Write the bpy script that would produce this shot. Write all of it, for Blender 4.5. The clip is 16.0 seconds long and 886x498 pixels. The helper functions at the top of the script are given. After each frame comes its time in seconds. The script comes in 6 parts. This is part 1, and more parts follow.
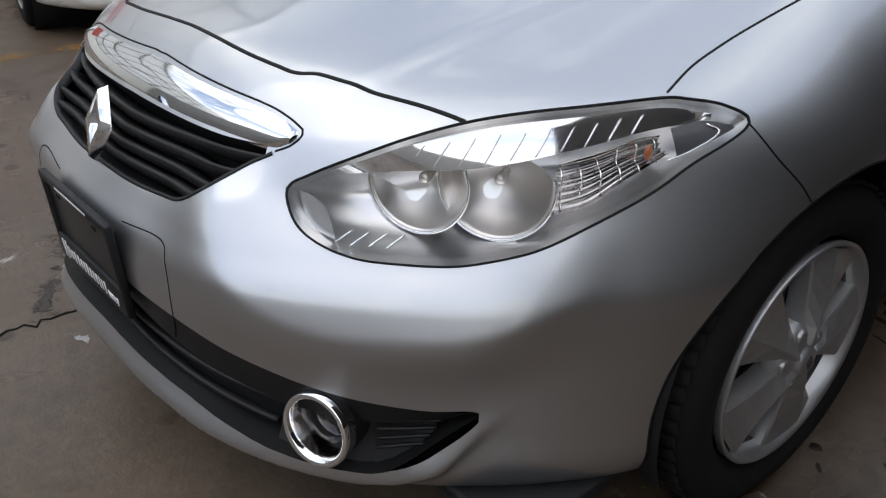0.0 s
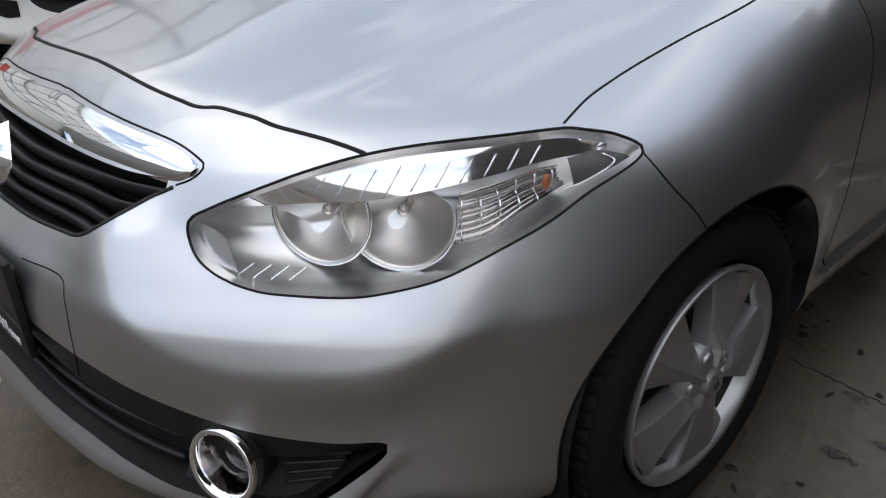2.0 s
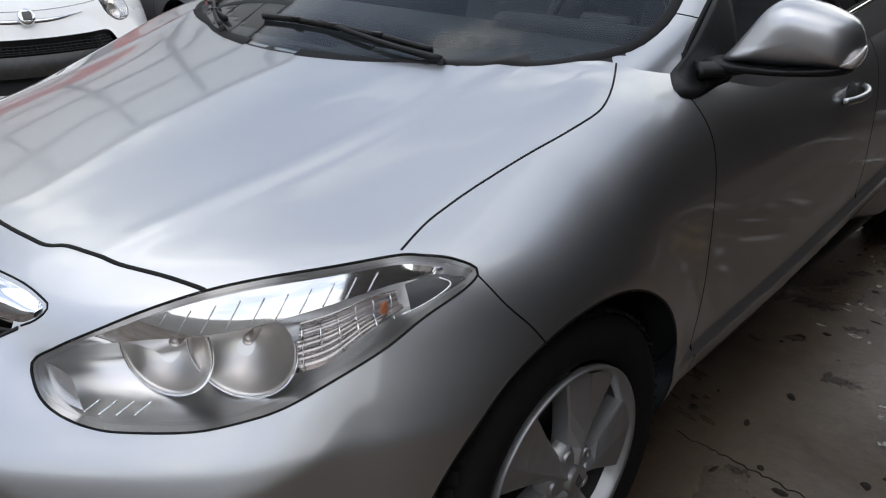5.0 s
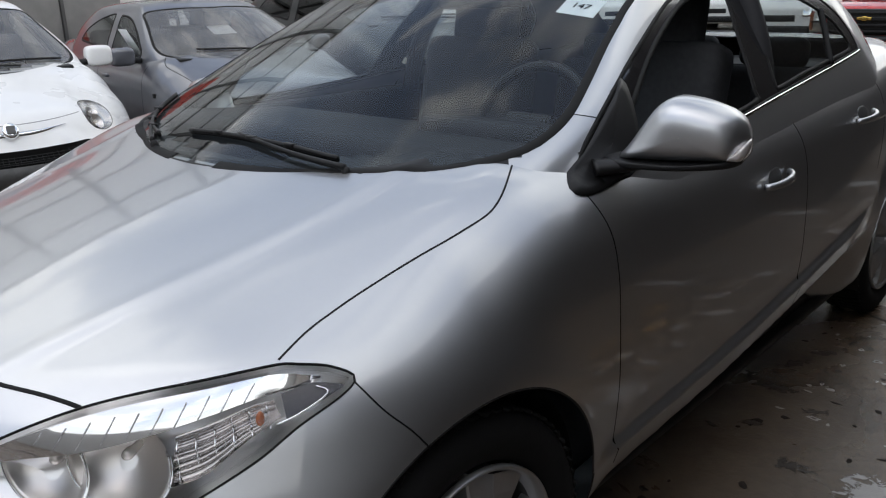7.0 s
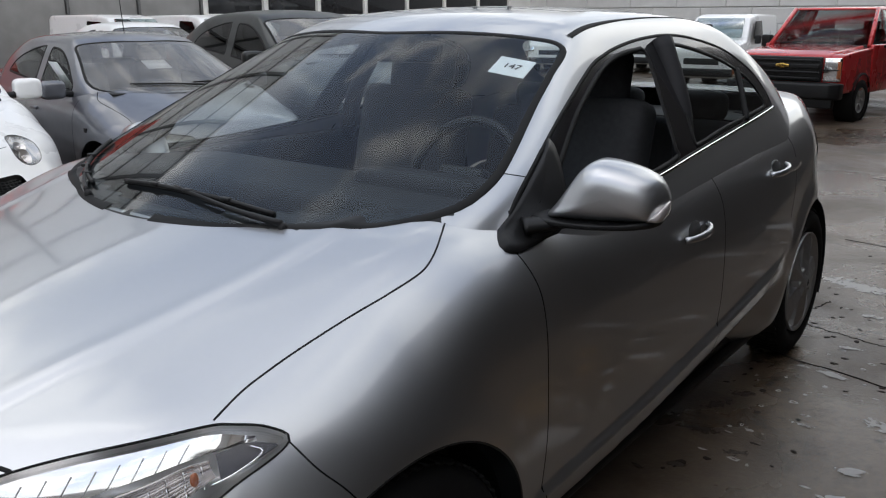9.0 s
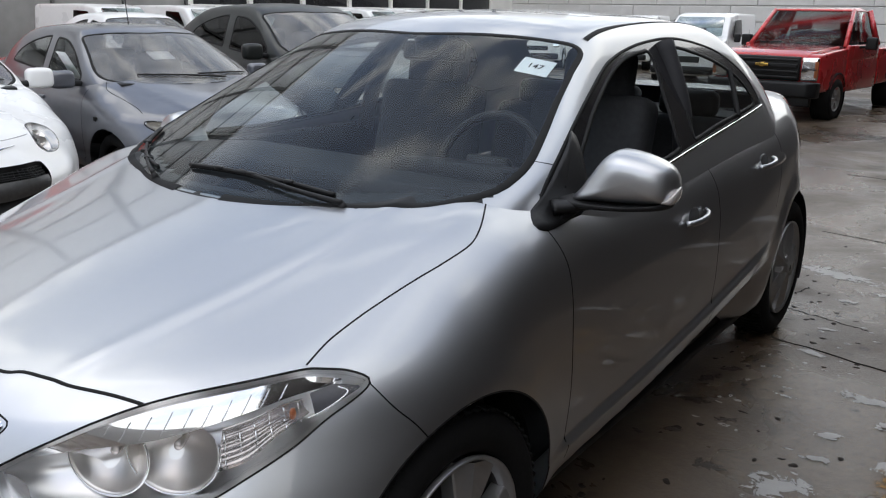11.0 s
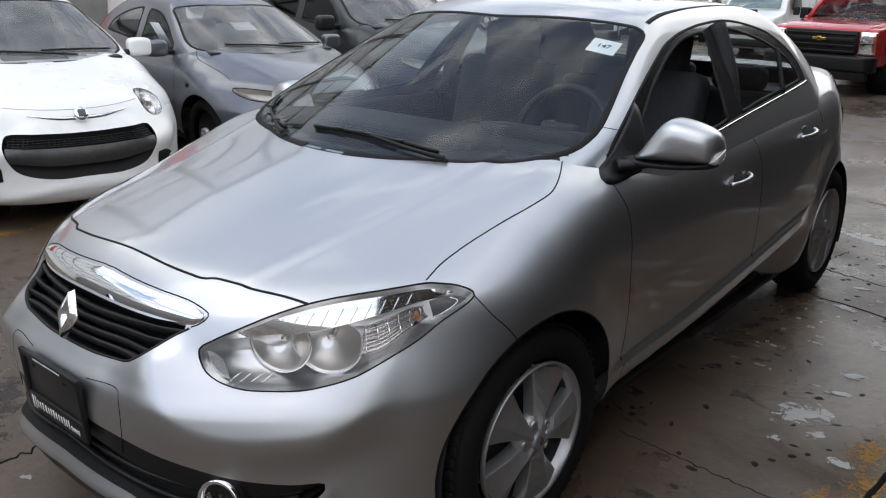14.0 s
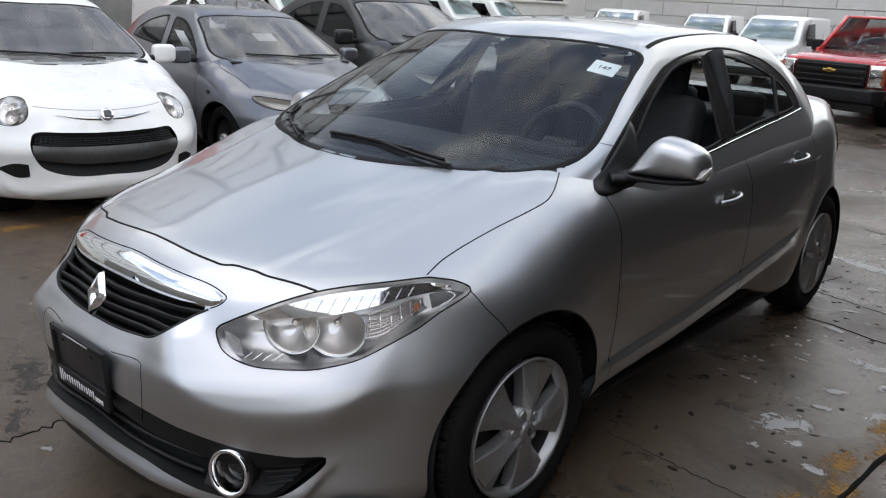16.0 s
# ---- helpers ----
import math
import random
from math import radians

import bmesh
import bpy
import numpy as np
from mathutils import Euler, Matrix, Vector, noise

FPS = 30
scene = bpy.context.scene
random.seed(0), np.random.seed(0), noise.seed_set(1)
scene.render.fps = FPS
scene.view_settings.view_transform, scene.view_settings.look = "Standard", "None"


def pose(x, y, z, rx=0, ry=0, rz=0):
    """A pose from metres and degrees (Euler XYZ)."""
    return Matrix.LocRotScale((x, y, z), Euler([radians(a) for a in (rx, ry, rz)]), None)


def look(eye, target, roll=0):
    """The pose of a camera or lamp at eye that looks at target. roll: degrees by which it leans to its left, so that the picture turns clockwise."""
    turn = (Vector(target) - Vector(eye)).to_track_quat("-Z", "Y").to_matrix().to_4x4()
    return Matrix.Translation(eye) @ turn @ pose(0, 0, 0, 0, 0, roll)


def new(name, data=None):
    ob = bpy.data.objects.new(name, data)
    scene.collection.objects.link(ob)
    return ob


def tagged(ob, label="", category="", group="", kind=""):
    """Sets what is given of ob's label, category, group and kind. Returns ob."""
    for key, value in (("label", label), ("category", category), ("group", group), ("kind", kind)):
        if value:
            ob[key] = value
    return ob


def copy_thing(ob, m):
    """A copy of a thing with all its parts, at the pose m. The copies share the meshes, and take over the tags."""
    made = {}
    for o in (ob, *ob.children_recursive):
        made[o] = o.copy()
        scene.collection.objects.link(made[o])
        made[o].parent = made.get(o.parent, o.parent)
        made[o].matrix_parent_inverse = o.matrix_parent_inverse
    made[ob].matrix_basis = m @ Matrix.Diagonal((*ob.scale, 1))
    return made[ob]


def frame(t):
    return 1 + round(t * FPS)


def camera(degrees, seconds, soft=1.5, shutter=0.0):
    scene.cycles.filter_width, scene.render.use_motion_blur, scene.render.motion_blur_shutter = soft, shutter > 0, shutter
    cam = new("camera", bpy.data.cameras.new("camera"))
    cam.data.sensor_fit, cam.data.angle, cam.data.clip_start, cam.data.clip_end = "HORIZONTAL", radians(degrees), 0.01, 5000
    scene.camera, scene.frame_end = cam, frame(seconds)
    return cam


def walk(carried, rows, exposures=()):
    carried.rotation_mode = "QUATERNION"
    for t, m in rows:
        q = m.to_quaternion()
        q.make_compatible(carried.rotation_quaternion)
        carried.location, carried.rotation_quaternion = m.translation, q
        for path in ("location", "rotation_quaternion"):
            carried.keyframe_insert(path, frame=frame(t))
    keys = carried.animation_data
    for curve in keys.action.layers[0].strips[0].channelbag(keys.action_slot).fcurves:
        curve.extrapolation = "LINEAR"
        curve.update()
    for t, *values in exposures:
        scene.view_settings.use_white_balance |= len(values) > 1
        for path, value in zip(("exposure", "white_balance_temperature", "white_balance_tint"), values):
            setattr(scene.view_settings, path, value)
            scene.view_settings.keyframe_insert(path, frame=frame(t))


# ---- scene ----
cam = camera(56.0, 16.0, 1.15)
# seconds, eye x y z, yaw, pitch, roll
ROWS = [
    (0, 1.359, -1.278, 1.179, 48.12, -28.53, 1.06),
    (0.5, 1.360, -1.276, 1.180, 47.29, -28.31, 1.23),
    (1, 1.373, -1.268, 1.177, 46.34, -27.94, 1.34),
    (1.5, 1.399, -1.249, 1.175, 45.98, -27.17, 1.53),
    (2, 1.411, -1.236, 1.182, 44.27, -26.23, 1.77),
    (2.5, 1.440, -1.178, 1.216, 44.74, -26.87, 0.92),
    (3, 1.478, -1.151, 1.228, 44.83, -25.67, 0.70),
    (3.5, 1.509, -1.124, 1.259, 45.09, -25.18, 0.30),
    (4, 1.523, -1.117, 1.276, 43.58, -24.54, 0.85),
    (6.5, 1.605, -1.021, 1.376, 39.57, -21.06, 0.85),
    (7, 1.712, -0.974, 1.364, 42.58, -17.54, -1.66),
    (7.5, 1.728, -0.972, 1.370, 41.34, -16.14, -1.35),
    (8, 1.750, -0.967, 1.380, 40.45, -14.96, -2.21),
    (8.5, 1.738, -0.971, 1.406, 39.22, -15.14, -1.16),
    (11, 1.773, -1.288, 1.457, 36.34, -15.93, 0.85),
    (11.5, 1.804, -1.390, 1.464, 36.48, -16.02, 0.68),
    (12, 1.862, -1.521, 1.490, 37.32, -16.16, 1.08),
    (12.5, 1.937, -1.658, 1.521, 38.17, -16.49, 1.04),
    (13, 1.955, -1.705, 1.523, 39.27, -17.19, 1.05),
    (13.5, 1.949, -1.713, 1.515, 39.91, -17.77, 0.74),
    (14, 1.966, -1.724, 1.519, 39.67, -18.05, 1.18),
    (14.5, 1.990, -1.747, 1.518, 39.60, -18.14, 1.47),
    (15, 2.014, -1.778, 1.524, 39.72, -18.14, 1.78),
    (15.5, 2.046, -1.819, 1.519, 39.71, -17.71, 2.50),
    (16, 2.103, -1.850, 1.526, 40.38, -16.90, 3.25),
]
walk(cam, [(t, pose(x, y, z, 90 + pitch, 0, yaw) @ pose(0, 0, 0, 0, 0, roll)) for t, x, y, z, yaw, pitch, roll in ROWS],
     [(0.0, .30), (4.0, .20), (6.5, .08), (8.5, .06), (11.0, .26), (16.0, .31)])

# ---- daylight: bright sky with broken cloud, soft sun ----
SUN_UP, SUN_ROUND = 62.0, 140.0
world = bpy.data.worlds.new("sky")
scene.world = world
world.use_nodes = True
wn, wl = world.node_tree.nodes, world.node_tree.links
wn.clear()
sky = wn.new("ShaderNodeTexSky")
sky.sky_type, sky.sun_disc = "NISHITA", False
sky.sun_elevation, sky.sun_rotation = radians(SUN_UP), radians(SUN_ROUND)
coord = wn.new("ShaderNodeTexCoord")
puff = wn.new("ShaderNodeTexNoise")
puff.inputs["Scale"].default_value, puff.inputs["Detail"].default_value, puff.inputs["Roughness"].default_value = 2.0, 8.0, .58
place = wn.new("ShaderNodeMapping")
place.inputs["Location"].default_value = (7.4, 2.2, 0.6)
ramp = wn.new("ShaderNodeValToRGB")
ramp.color_ramp.elements[0].position, ramp.color_ramp.elements[1].position = .47, .54
shade = wn.new("ShaderNodeTexNoise")
shade.inputs["Scale"].default_value, shade.inputs["Detail"].default_value = 5.0, 6.0
cloud = wn.new("ShaderNodeValToRGB")
cloud.color_ramp.elements[0].position, cloud.color_ramp.elements[1].position = .40, .60
cloud.color_ramp.elements[0].color, cloud.color_ramp.elements[1].color = (5.7, 6.0, 6.35, 1), (10.6, 10.6, 10.4, 1)
# haze and far cloud close up towards the horizon
split = wn.new("ShaderNodeSeparateXYZ")
haze = wn.new("ShaderNodeMapRange")
haze.inputs["From Min"].default_value, haze.inputs["From Max"].default_value, haze.inputs["To Min"].default_value, haze.inputs["To Max"].default_value = .24, .60, 1.0, .0
cover = wn.new("ShaderNodeMath")
cover.operation = "MAXIMUM"
thin = wn.new("ShaderNodeMapRange")
thin.inputs["To Min"].default_value = .15
blend = wn.new("ShaderNodeMix")
blend.data_type = "RGBA"
back = wn.new("ShaderNodeBackground")
back.inputs["Strength"].default_value = .185
wout = wn.new("ShaderNodeOutputWorld")
for a, b in ((coord.outputs["Generated"], place.inputs["Vector"]), (place.outputs["Vector"], puff.inputs["Vector"]), (coord.outputs["Generated"], shade.inputs["Vector"]), (puff.outputs["Fac"], ramp.inputs["Fac"]),
             (shade.outputs["Fac"], cloud.inputs["Fac"]), (coord.outputs["Generated"], split.inputs["Vector"]), (split.outputs["Z"], haze.inputs["Value"]), (haze.outputs["Result"], cover.inputs[0]), (ramp.outputs["Color"], cover.inputs[1]), (cover.outputs[0], thin.inputs["Value"]), (thin.outputs["Result"], blend.inputs["Factor"]), (sky.outputs["Color"], blend.inputs["A"]),
             (cloud.outputs["Color"], blend.inputs["B"]), (blend.outputs["Result"], back.inputs["Color"]), (back.outputs["Background"], wout.inputs["Surface"])):
    wl.new(a, b)
sun = new("sun", bpy.data.lights.new("sun", "SUN"))
sun.data.energy, sun.data.angle, sun.data.color = .5, radians(45), (1.0, .95, .88)
sun.matrix_world = look(Vector((math.sin(radians(SUN_ROUND)) * -1, math.cos(radians(SUN_ROUND)), math.tan(radians(SUN_UP)))) * 20, (0, 0, 0))


# ---- materials ----
def mat(name, base, rough=.5, metal=0.0, grain=0.0, size=20.0, bump=0.0, coat=0.0, spread=0.0, detail=6.0, **more):
    """Principled material with mottled colour at two scales, uneven gloss and fine relief."""
    m = bpy.data.materials.new(name)
    m.use_nodes = True
    n, l = m.node_tree.nodes, m.node_tree.links
    p = n["Principled BSDF"]
    p.inputs["Base Color"].default_value = (*base, 1)
    p.inputs["Roughness"].default_value, p.inputs["Metallic"].default_value, p.inputs["Coat Weight"].default_value = rough, metal, coat
    p.inputs["Specular IOR Level"].default_value = more.get("spec", .5)
    p.inputs["Coat Roughness"].default_value = more.get("coat_rough", .03)
    p.inputs["Coat IOR"].default_value = more.get("coat_ior", 1.5)
    if "emit" in more:
        p.inputs["Emission Color"].default_value, p.inputs["Emission Strength"].default_value = (*base, 1), more["emit"]
    if "glass" in more:
        p.inputs["Transmission Weight"].default_value, p.inputs["IOR"].default_value = more["glass"], more.get("ior", 1.45)
    if grain or bump or spread:
        c = n.new("ShaderNodeTexCoord")
        a, b = n.new("ShaderNodeTexNoise"), n.new("ShaderNodeTexNoise")
        a.inputs["Scale"].default_value, a.inputs["Detail"].default_value = size, detail
        b.inputs["Scale"].default_value, b.inputs["Detail"].default_value = size / 9, 4
        l.new(c.outputs["Object"], a.inputs["Vector"])
        l.new(c.outputs["Object"], b.inputs["Vector"])
        s = n.new("ShaderNodeMath")
        s.operation = "ADD"
        l.new(a.outputs["Fac"], s.inputs[0])
        l.new(b.outputs["Fac"], s.inputs[1])
        r = n.new("ShaderNodeMapRange")
        r.inputs["From Min"].default_value, r.inputs["From Max"].default_value = .6, 1.4
        r.inputs["To Min"].default_value, r.inputs["To Max"].default_value = 1 - grain, 1 + grain
        l.new(s.outputs[0], r.inputs["Value"])
        h = n.new("ShaderNodeMix")
        h.data_type, h.blend_type = "RGBA", "MULTIPLY"
        h.inputs["Factor"].default_value = 1
        h.inputs["A"].default_value = (*base, 1)
        l.new(r.outputs["Result"], h.inputs["B"])
        l.new(h.outputs["Result"], p.inputs["Base Color"])
        if spread:
            q = n.new("ShaderNodeMapRange")
            q.inputs["From Min"].default_value, q.inputs["From Max"].default_value = .3, .7
            q.inputs["To Min"].default_value, q.inputs["To Max"].default_value = max(rough - spread, .02), min(rough + spread, 1)
            l.new(b.outputs["Fac"], q.inputs["Value"])
            l.new(q.outputs["Result"], p.inputs["Roughness"])
        if bump:
            u = n.new("ShaderNodeBump")
            u.inputs["Strength"].default_value, u.inputs["Distance"].default_value = 1.0, bump
            l.new(a.outputs["Fac"], u.inputs["Height"])
            l.new(u.outputs["Normal"], p.inputs["Normal"])
    return m


def thin_glass(name, tint, gloss=1.45, dust_sheen=0.0):
    """A pane: the same mirror gloss from both sides over a tinted clear layer, under a dusty film that also paints in
    pale sky sheen.
    """
    m = bpy.data.materials.new(name)
    m.use_nodes = True
    n, l = m.node_tree.nodes, m.node_tree.links
    n.clear()
    o, mx, w, p, f, g, t = (n.new("ShaderNode" + k) for k in ("OutputMaterial", "MixShader", "LayerWeight", "Math", "Math", "BsdfGlossy", "BsdfTransparent"))
    straight = ((gloss - 1) / (gloss + 1)) ** 2
    w.inputs["Blend"].default_value = .5
    p.operation, p.inputs[1].default_value = "POWER", 5.0
    f.operation, f.inputs[1].default_value, f.inputs[2].default_value = "MULTIPLY_ADD", 1 - straight, straight
    l.new(w.outputs["Facing"], p.inputs[0])
    l.new(p.outputs[0], f.inputs[0])
    g.inputs["Roughness"].default_value = 0.0
    t.inputs["Color"].default_value = (*tint, 1)
    for a, b in ((f.outputs[0], mx.inputs[0]), (t.outputs[0], mx.inputs[1]), (g.outputs[0], mx.inputs[2]), (mx.outputs[0], o.inputs[0])):
        l.new(a, b)
    if dust_sheen:
        d, k, z, q, c = (n.new("ShaderNode" + i) for i in ("BsdfDiffuse", "MixShader", "TexNoise", "MapRange", "TexCoord"))
        d.inputs["Color"].default_value = (.42, .41, .40, 1)
        z.inputs["Scale"].default_value, z.inputs["Detail"].default_value = 5.0, 7.0
        q.inputs["From Min"].default_value, q.inputs["From Max"].default_value, q.inputs["To Min"].default_value, q.inputs["To Max"].default_value = .3, .7, dust_sheen * .5, dust_sheen * 1.4
        for a, b in ((c.outputs["Object"], z.inputs["Vector"]), (z.outputs["Fac"], q.inputs["Value"]), (q.outputs["Result"], k.inputs[0]), (t.outputs[0], k.inputs[1]), (d.outputs[0], k.inputs[2]), (k.outputs[0], mx.inputs[1])):
            l.new(a, b)
    return m


SILVER = mat("silver_paint", (.52, .53, .545), .40, 1.0, .012, 500, 0, 1.0, 0, coat_ior=1.60, coat_rough=.04)
CHROME = mat("chrome", (.86, .87, .88), .06, 1.0, .01, 30, 0, 0, .02)
ALLOY = mat("alloy", (.36, .358, .355), .36, .75, .05, 40, 0, .35, .06)
RUBBER = mat("tyre_rubber", (.008, .0078, .0076), .85, 0, .25, 60, .0006, 0, .1, spec=.18)
PLASTIC = mat("black_plastic", (.010, .010, .0105), .45, 0, .2, 90, .0003, 0, .08, spec=.3)
GLOSSBLACK = mat("gloss_black", (.012, .012, .013), .12, 0, .1, 40, 0, .6, .03)
SEAL = mat("black_seal", (.006, .006, .006), .6, 0, .2, 50, spec=.2)
DARKMETAL = mat("dark_metal", (.10, .10, .10), .5, .7, .2, 40, .0004, 0, .1)
CLOTH = mat("dark_upholstery", (.050, .051, .055), .85, 0, .25, 60, .0001, spec=.25)
DASH = mat("dashboard_plastic", (.020, .020, .022), .65, 0, .15, 60, 0, spec=.25)
WHITE = mat("white_paint", (.84, .84, .83), .3, 0, .03, 15, 0, .6, .05)
LAMPGREY = mat("lamp_satin", (.70, .70, .71), .22, .8, .03, 40)
AMBER = mat("amber_bulb", (.38, .12, .05), .2, 0, .05, 60, 0, .3)
LENSGLASS = thin_glass("clear_lens", (.97, .97, .97), 1.28)
SCREEN = thin_glass("windscreen_glass", (.86, .92, .93), 1.64)
TINTED = thin_glass("side_glass", (.80, .84, .83), 1.38)
# pale film on parked cars' screens: some dust, plus bright sky reflection painted in
DUSTY_SHEEN = thin_glass("dusty_screen_glass", (.70, .72, .72), 1.65, .30)


# ---- mesh tools ----
def mesh_object(name, verts, faces, material, parent=None, smooth=True, label=""):
    me = bpy.data.meshes.new(name)
    me.from_pydata([tuple(map(float, v)) for v in verts], [], [tuple(map(int, f)) for f in faces])
    me.polygons.foreach_set("use_smooth", [smooth] * len(me.polygons))
    me.materials.append(material)
    me.update()
    ob = new(name, me)
    ob.parent = parent
    if label:
        ob["label"] = label
    return ob


def part(name, bm, material, parent, label="", smooth=True, m=None):
    """Links a bmesh as one mesh object under a thing."""
    bmesh.ops.recalc_face_normals(bm, faces=bm.faces)
    me = bpy.data.meshes.new(name)
    bm.to_mesh(me)
    bm.free()
    me.polygons.foreach_set("use_smooth", [smooth] * len(me.polygons))
    me.materials.append(material)
    ob = new(name, me)
    ob.parent = parent
    if m is not None:
        ob.matrix_basis = m
    if label:
        ob["label"] = label
    return ob


def thing(name, label, category, m=None, group="", kind=""):
    ob = new(name)
    ob.empty_display_size = .1
    if m is not None:
        ob.matrix_basis = m
    return tagged(ob, label, category, group, kind)


def box(size, m=None, bevel=.004, seg=2):
    bm = bmesh.new()
    bmesh.ops.create_cube(bm, size=1)
    bmesh.ops.scale(bm, vec=size, verts=bm.verts)
    if bevel:
        bmesh.ops.bevel(bm, geom=bm.edges[:], offset=min(bevel, min(size) * .45), segments=seg, affect="EDGES", profile=.6)
    if m is not None:
        bm.transform(m)
    return bm


def lathe(profile, steps=48, axis="x", close=False):
    """Turns (radius, along) pairs round an axis."""
    bm = bmesh.new()
    rings = []
    for k in range(steps):
        a = 2 * math.pi * k / steps
        row = []
        for r, s in profile:
            c, d = r * math.cos(a), r * math.sin(a)
            row.append(bm.verts.new({"x": (s, c, d), "y": (c, s, d), "z": (c, d, s)}[axis]))
        rings.append(row)
    n = len(profile)
    for k in range(steps):
        p, q = rings[k], rings[(k + 1) % steps]
        for i in range(n if close else n - 1):
            j = (i + 1) % n
            bm.faces.new((p[i], p[j], q[j], q[i]))
    bmesh.ops.remove_doubles(bm, verts=bm.verts, dist=1e-5)
    return bm


def resample(pts, n, closed=False):
    """Even Catmull-Rom run of n points through control points."""
    p = np.asarray(pts, float)
    k = len(p)
    ext = np.concatenate([p[-1:], p, p[:2]]) if closed else np.concatenate([2 * p[:1] - p[1:2], p, 2 * p[-1:] - p[-2:-1]])
    out = []
    for i in range(k if closed else k - 1):
        a, b, c, d = ext[i], ext[i + 1], ext[i + 2], ext[i + 3]
        t = np.linspace(0, 1, 24, endpoint=False)[:, None]
        out.append(.5 * (2 * b + (c - a) * t + (2 * a - 5 * b + 4 * c - d) * t**2 + (3 * b - a - 3 * c + d) * t**3))
    out.append(p[:1] if closed else p[-1:])
    q = np.concatenate(out)
    s = np.r_[0, np.cumsum(np.linalg.norm(np.diff(q, axis=0), axis=1))]
    at = np.linspace(0, s[-1], n, endpoint=not closed)
    return np.stack([np.interp(at, s, q[:, j]) for j in range(q.shape[1])], -1)


def tube(pts, radius, sides=8, closed=False, flat=1.0):
    """Round bar along points; radius may be one number or one for each point."""
    p = np.asarray(pts, float)
    n = len(p)
    rad = np.broadcast_to(radius, n)
    tan = np.gradient(p, axis=0) if not closed else np.roll(p, -1, 0) - np.roll(p, 1, 0)
    tan /= np.linalg.norm(tan, axis=1, keepdims=True) + 1e-12
    up = np.array((0, 0, 1.0)) if abs(tan[:, 2]).mean() < .8 else np.array((1.0, 0, 0))
    bm = bmesh.new()
    rings = []
    for i in range(n):
        a = np.cross(tan[i], up)
        a /= np.linalg.norm(a) + 1e-12
        b = np.cross(a, tan[i])
        rings.append([bm.verts.new(p[i] + rad[i] * (math.cos(t) * a + flat * math.sin(t) * b)) for t in np.linspace(0, 2 * math.pi, sides, endpoint=False)])
    for i in range(n if closed else n - 1):
        q, r = rings[i], rings[(i + 1) % n]
        for k in range(sides):
            bm.faces.new((q[k], q[(k + 1) % sides], r[(k + 1) % sides], r[k]))
    if not closed:
        bm.faces.new(rings[0])
        bm.faces.new(rings[-1][::-1])
    return bm


def ribbon(f, pts, width, rise, closed=False, sink=.002):
    """A rounded strip that lies along points of the surface f."""
    p = np.asarray(pts, float)
    nrm = slope(f, p)
    tan = (np.roll(p, -1, 0) - np.roll(p, 1, 0)) if closed else np.gradient(p, axis=0)
    side = np.cross(nrm, tan)
    side /= np.linalg.norm(side, axis=1, keepdims=True) + 1e-12
    bm = bmesh.new()
    w = np.broadcast_to(width, len(p))
    rows = []
    for i in range(len(p)):
        rows.append([bm.verts.new(p[i] + side[i] * w[i] * a + nrm[i] * h) for a, h in ((-.5, -sink), (-.42, rise * .7), (0, rise), (.42, rise * .7), (.5, -sink))])
    for i in range(len(p) if closed else len(p) - 1):
        q, r = rows[i], rows[(i + 1) % len(p)]
        for k in range(4):
            bm.faces.new((q[k], q[k + 1], r[k + 1], r[k]))
    return bm


def ring_sd(poly, q):
    """Signed distance (inside below zero) and nearest border point for points q and a closed polygon, in two dimensions."""
    a, b = poly, np.roll(poly, -1, 0)
    best, near, odd = np.full(len(q), 1e9), np.zeros((len(q), 2)), np.zeros(len(q), bool)
    for s, e in zip(a, b):
        d = e - s
        t = np.clip(((q - s) @ d) / (d @ d + 1e-12), 0, 1)
        c = s + t[:, None] * d
        r = np.hypot(*(q - c).T)
        near[r < best] = c[r < best]
        best = np.minimum(best, r)
        cross = (s[1] > q[:, 1]) != (e[1] > q[:, 1])
        odd ^= cross & (q[:, 0] < d[0] * (q[:, 1] - s[1]) / (d[1] if abs(d[1]) > 1e-12 else 1e-12) + s[0])
    return np.where(odd, -best, best), near


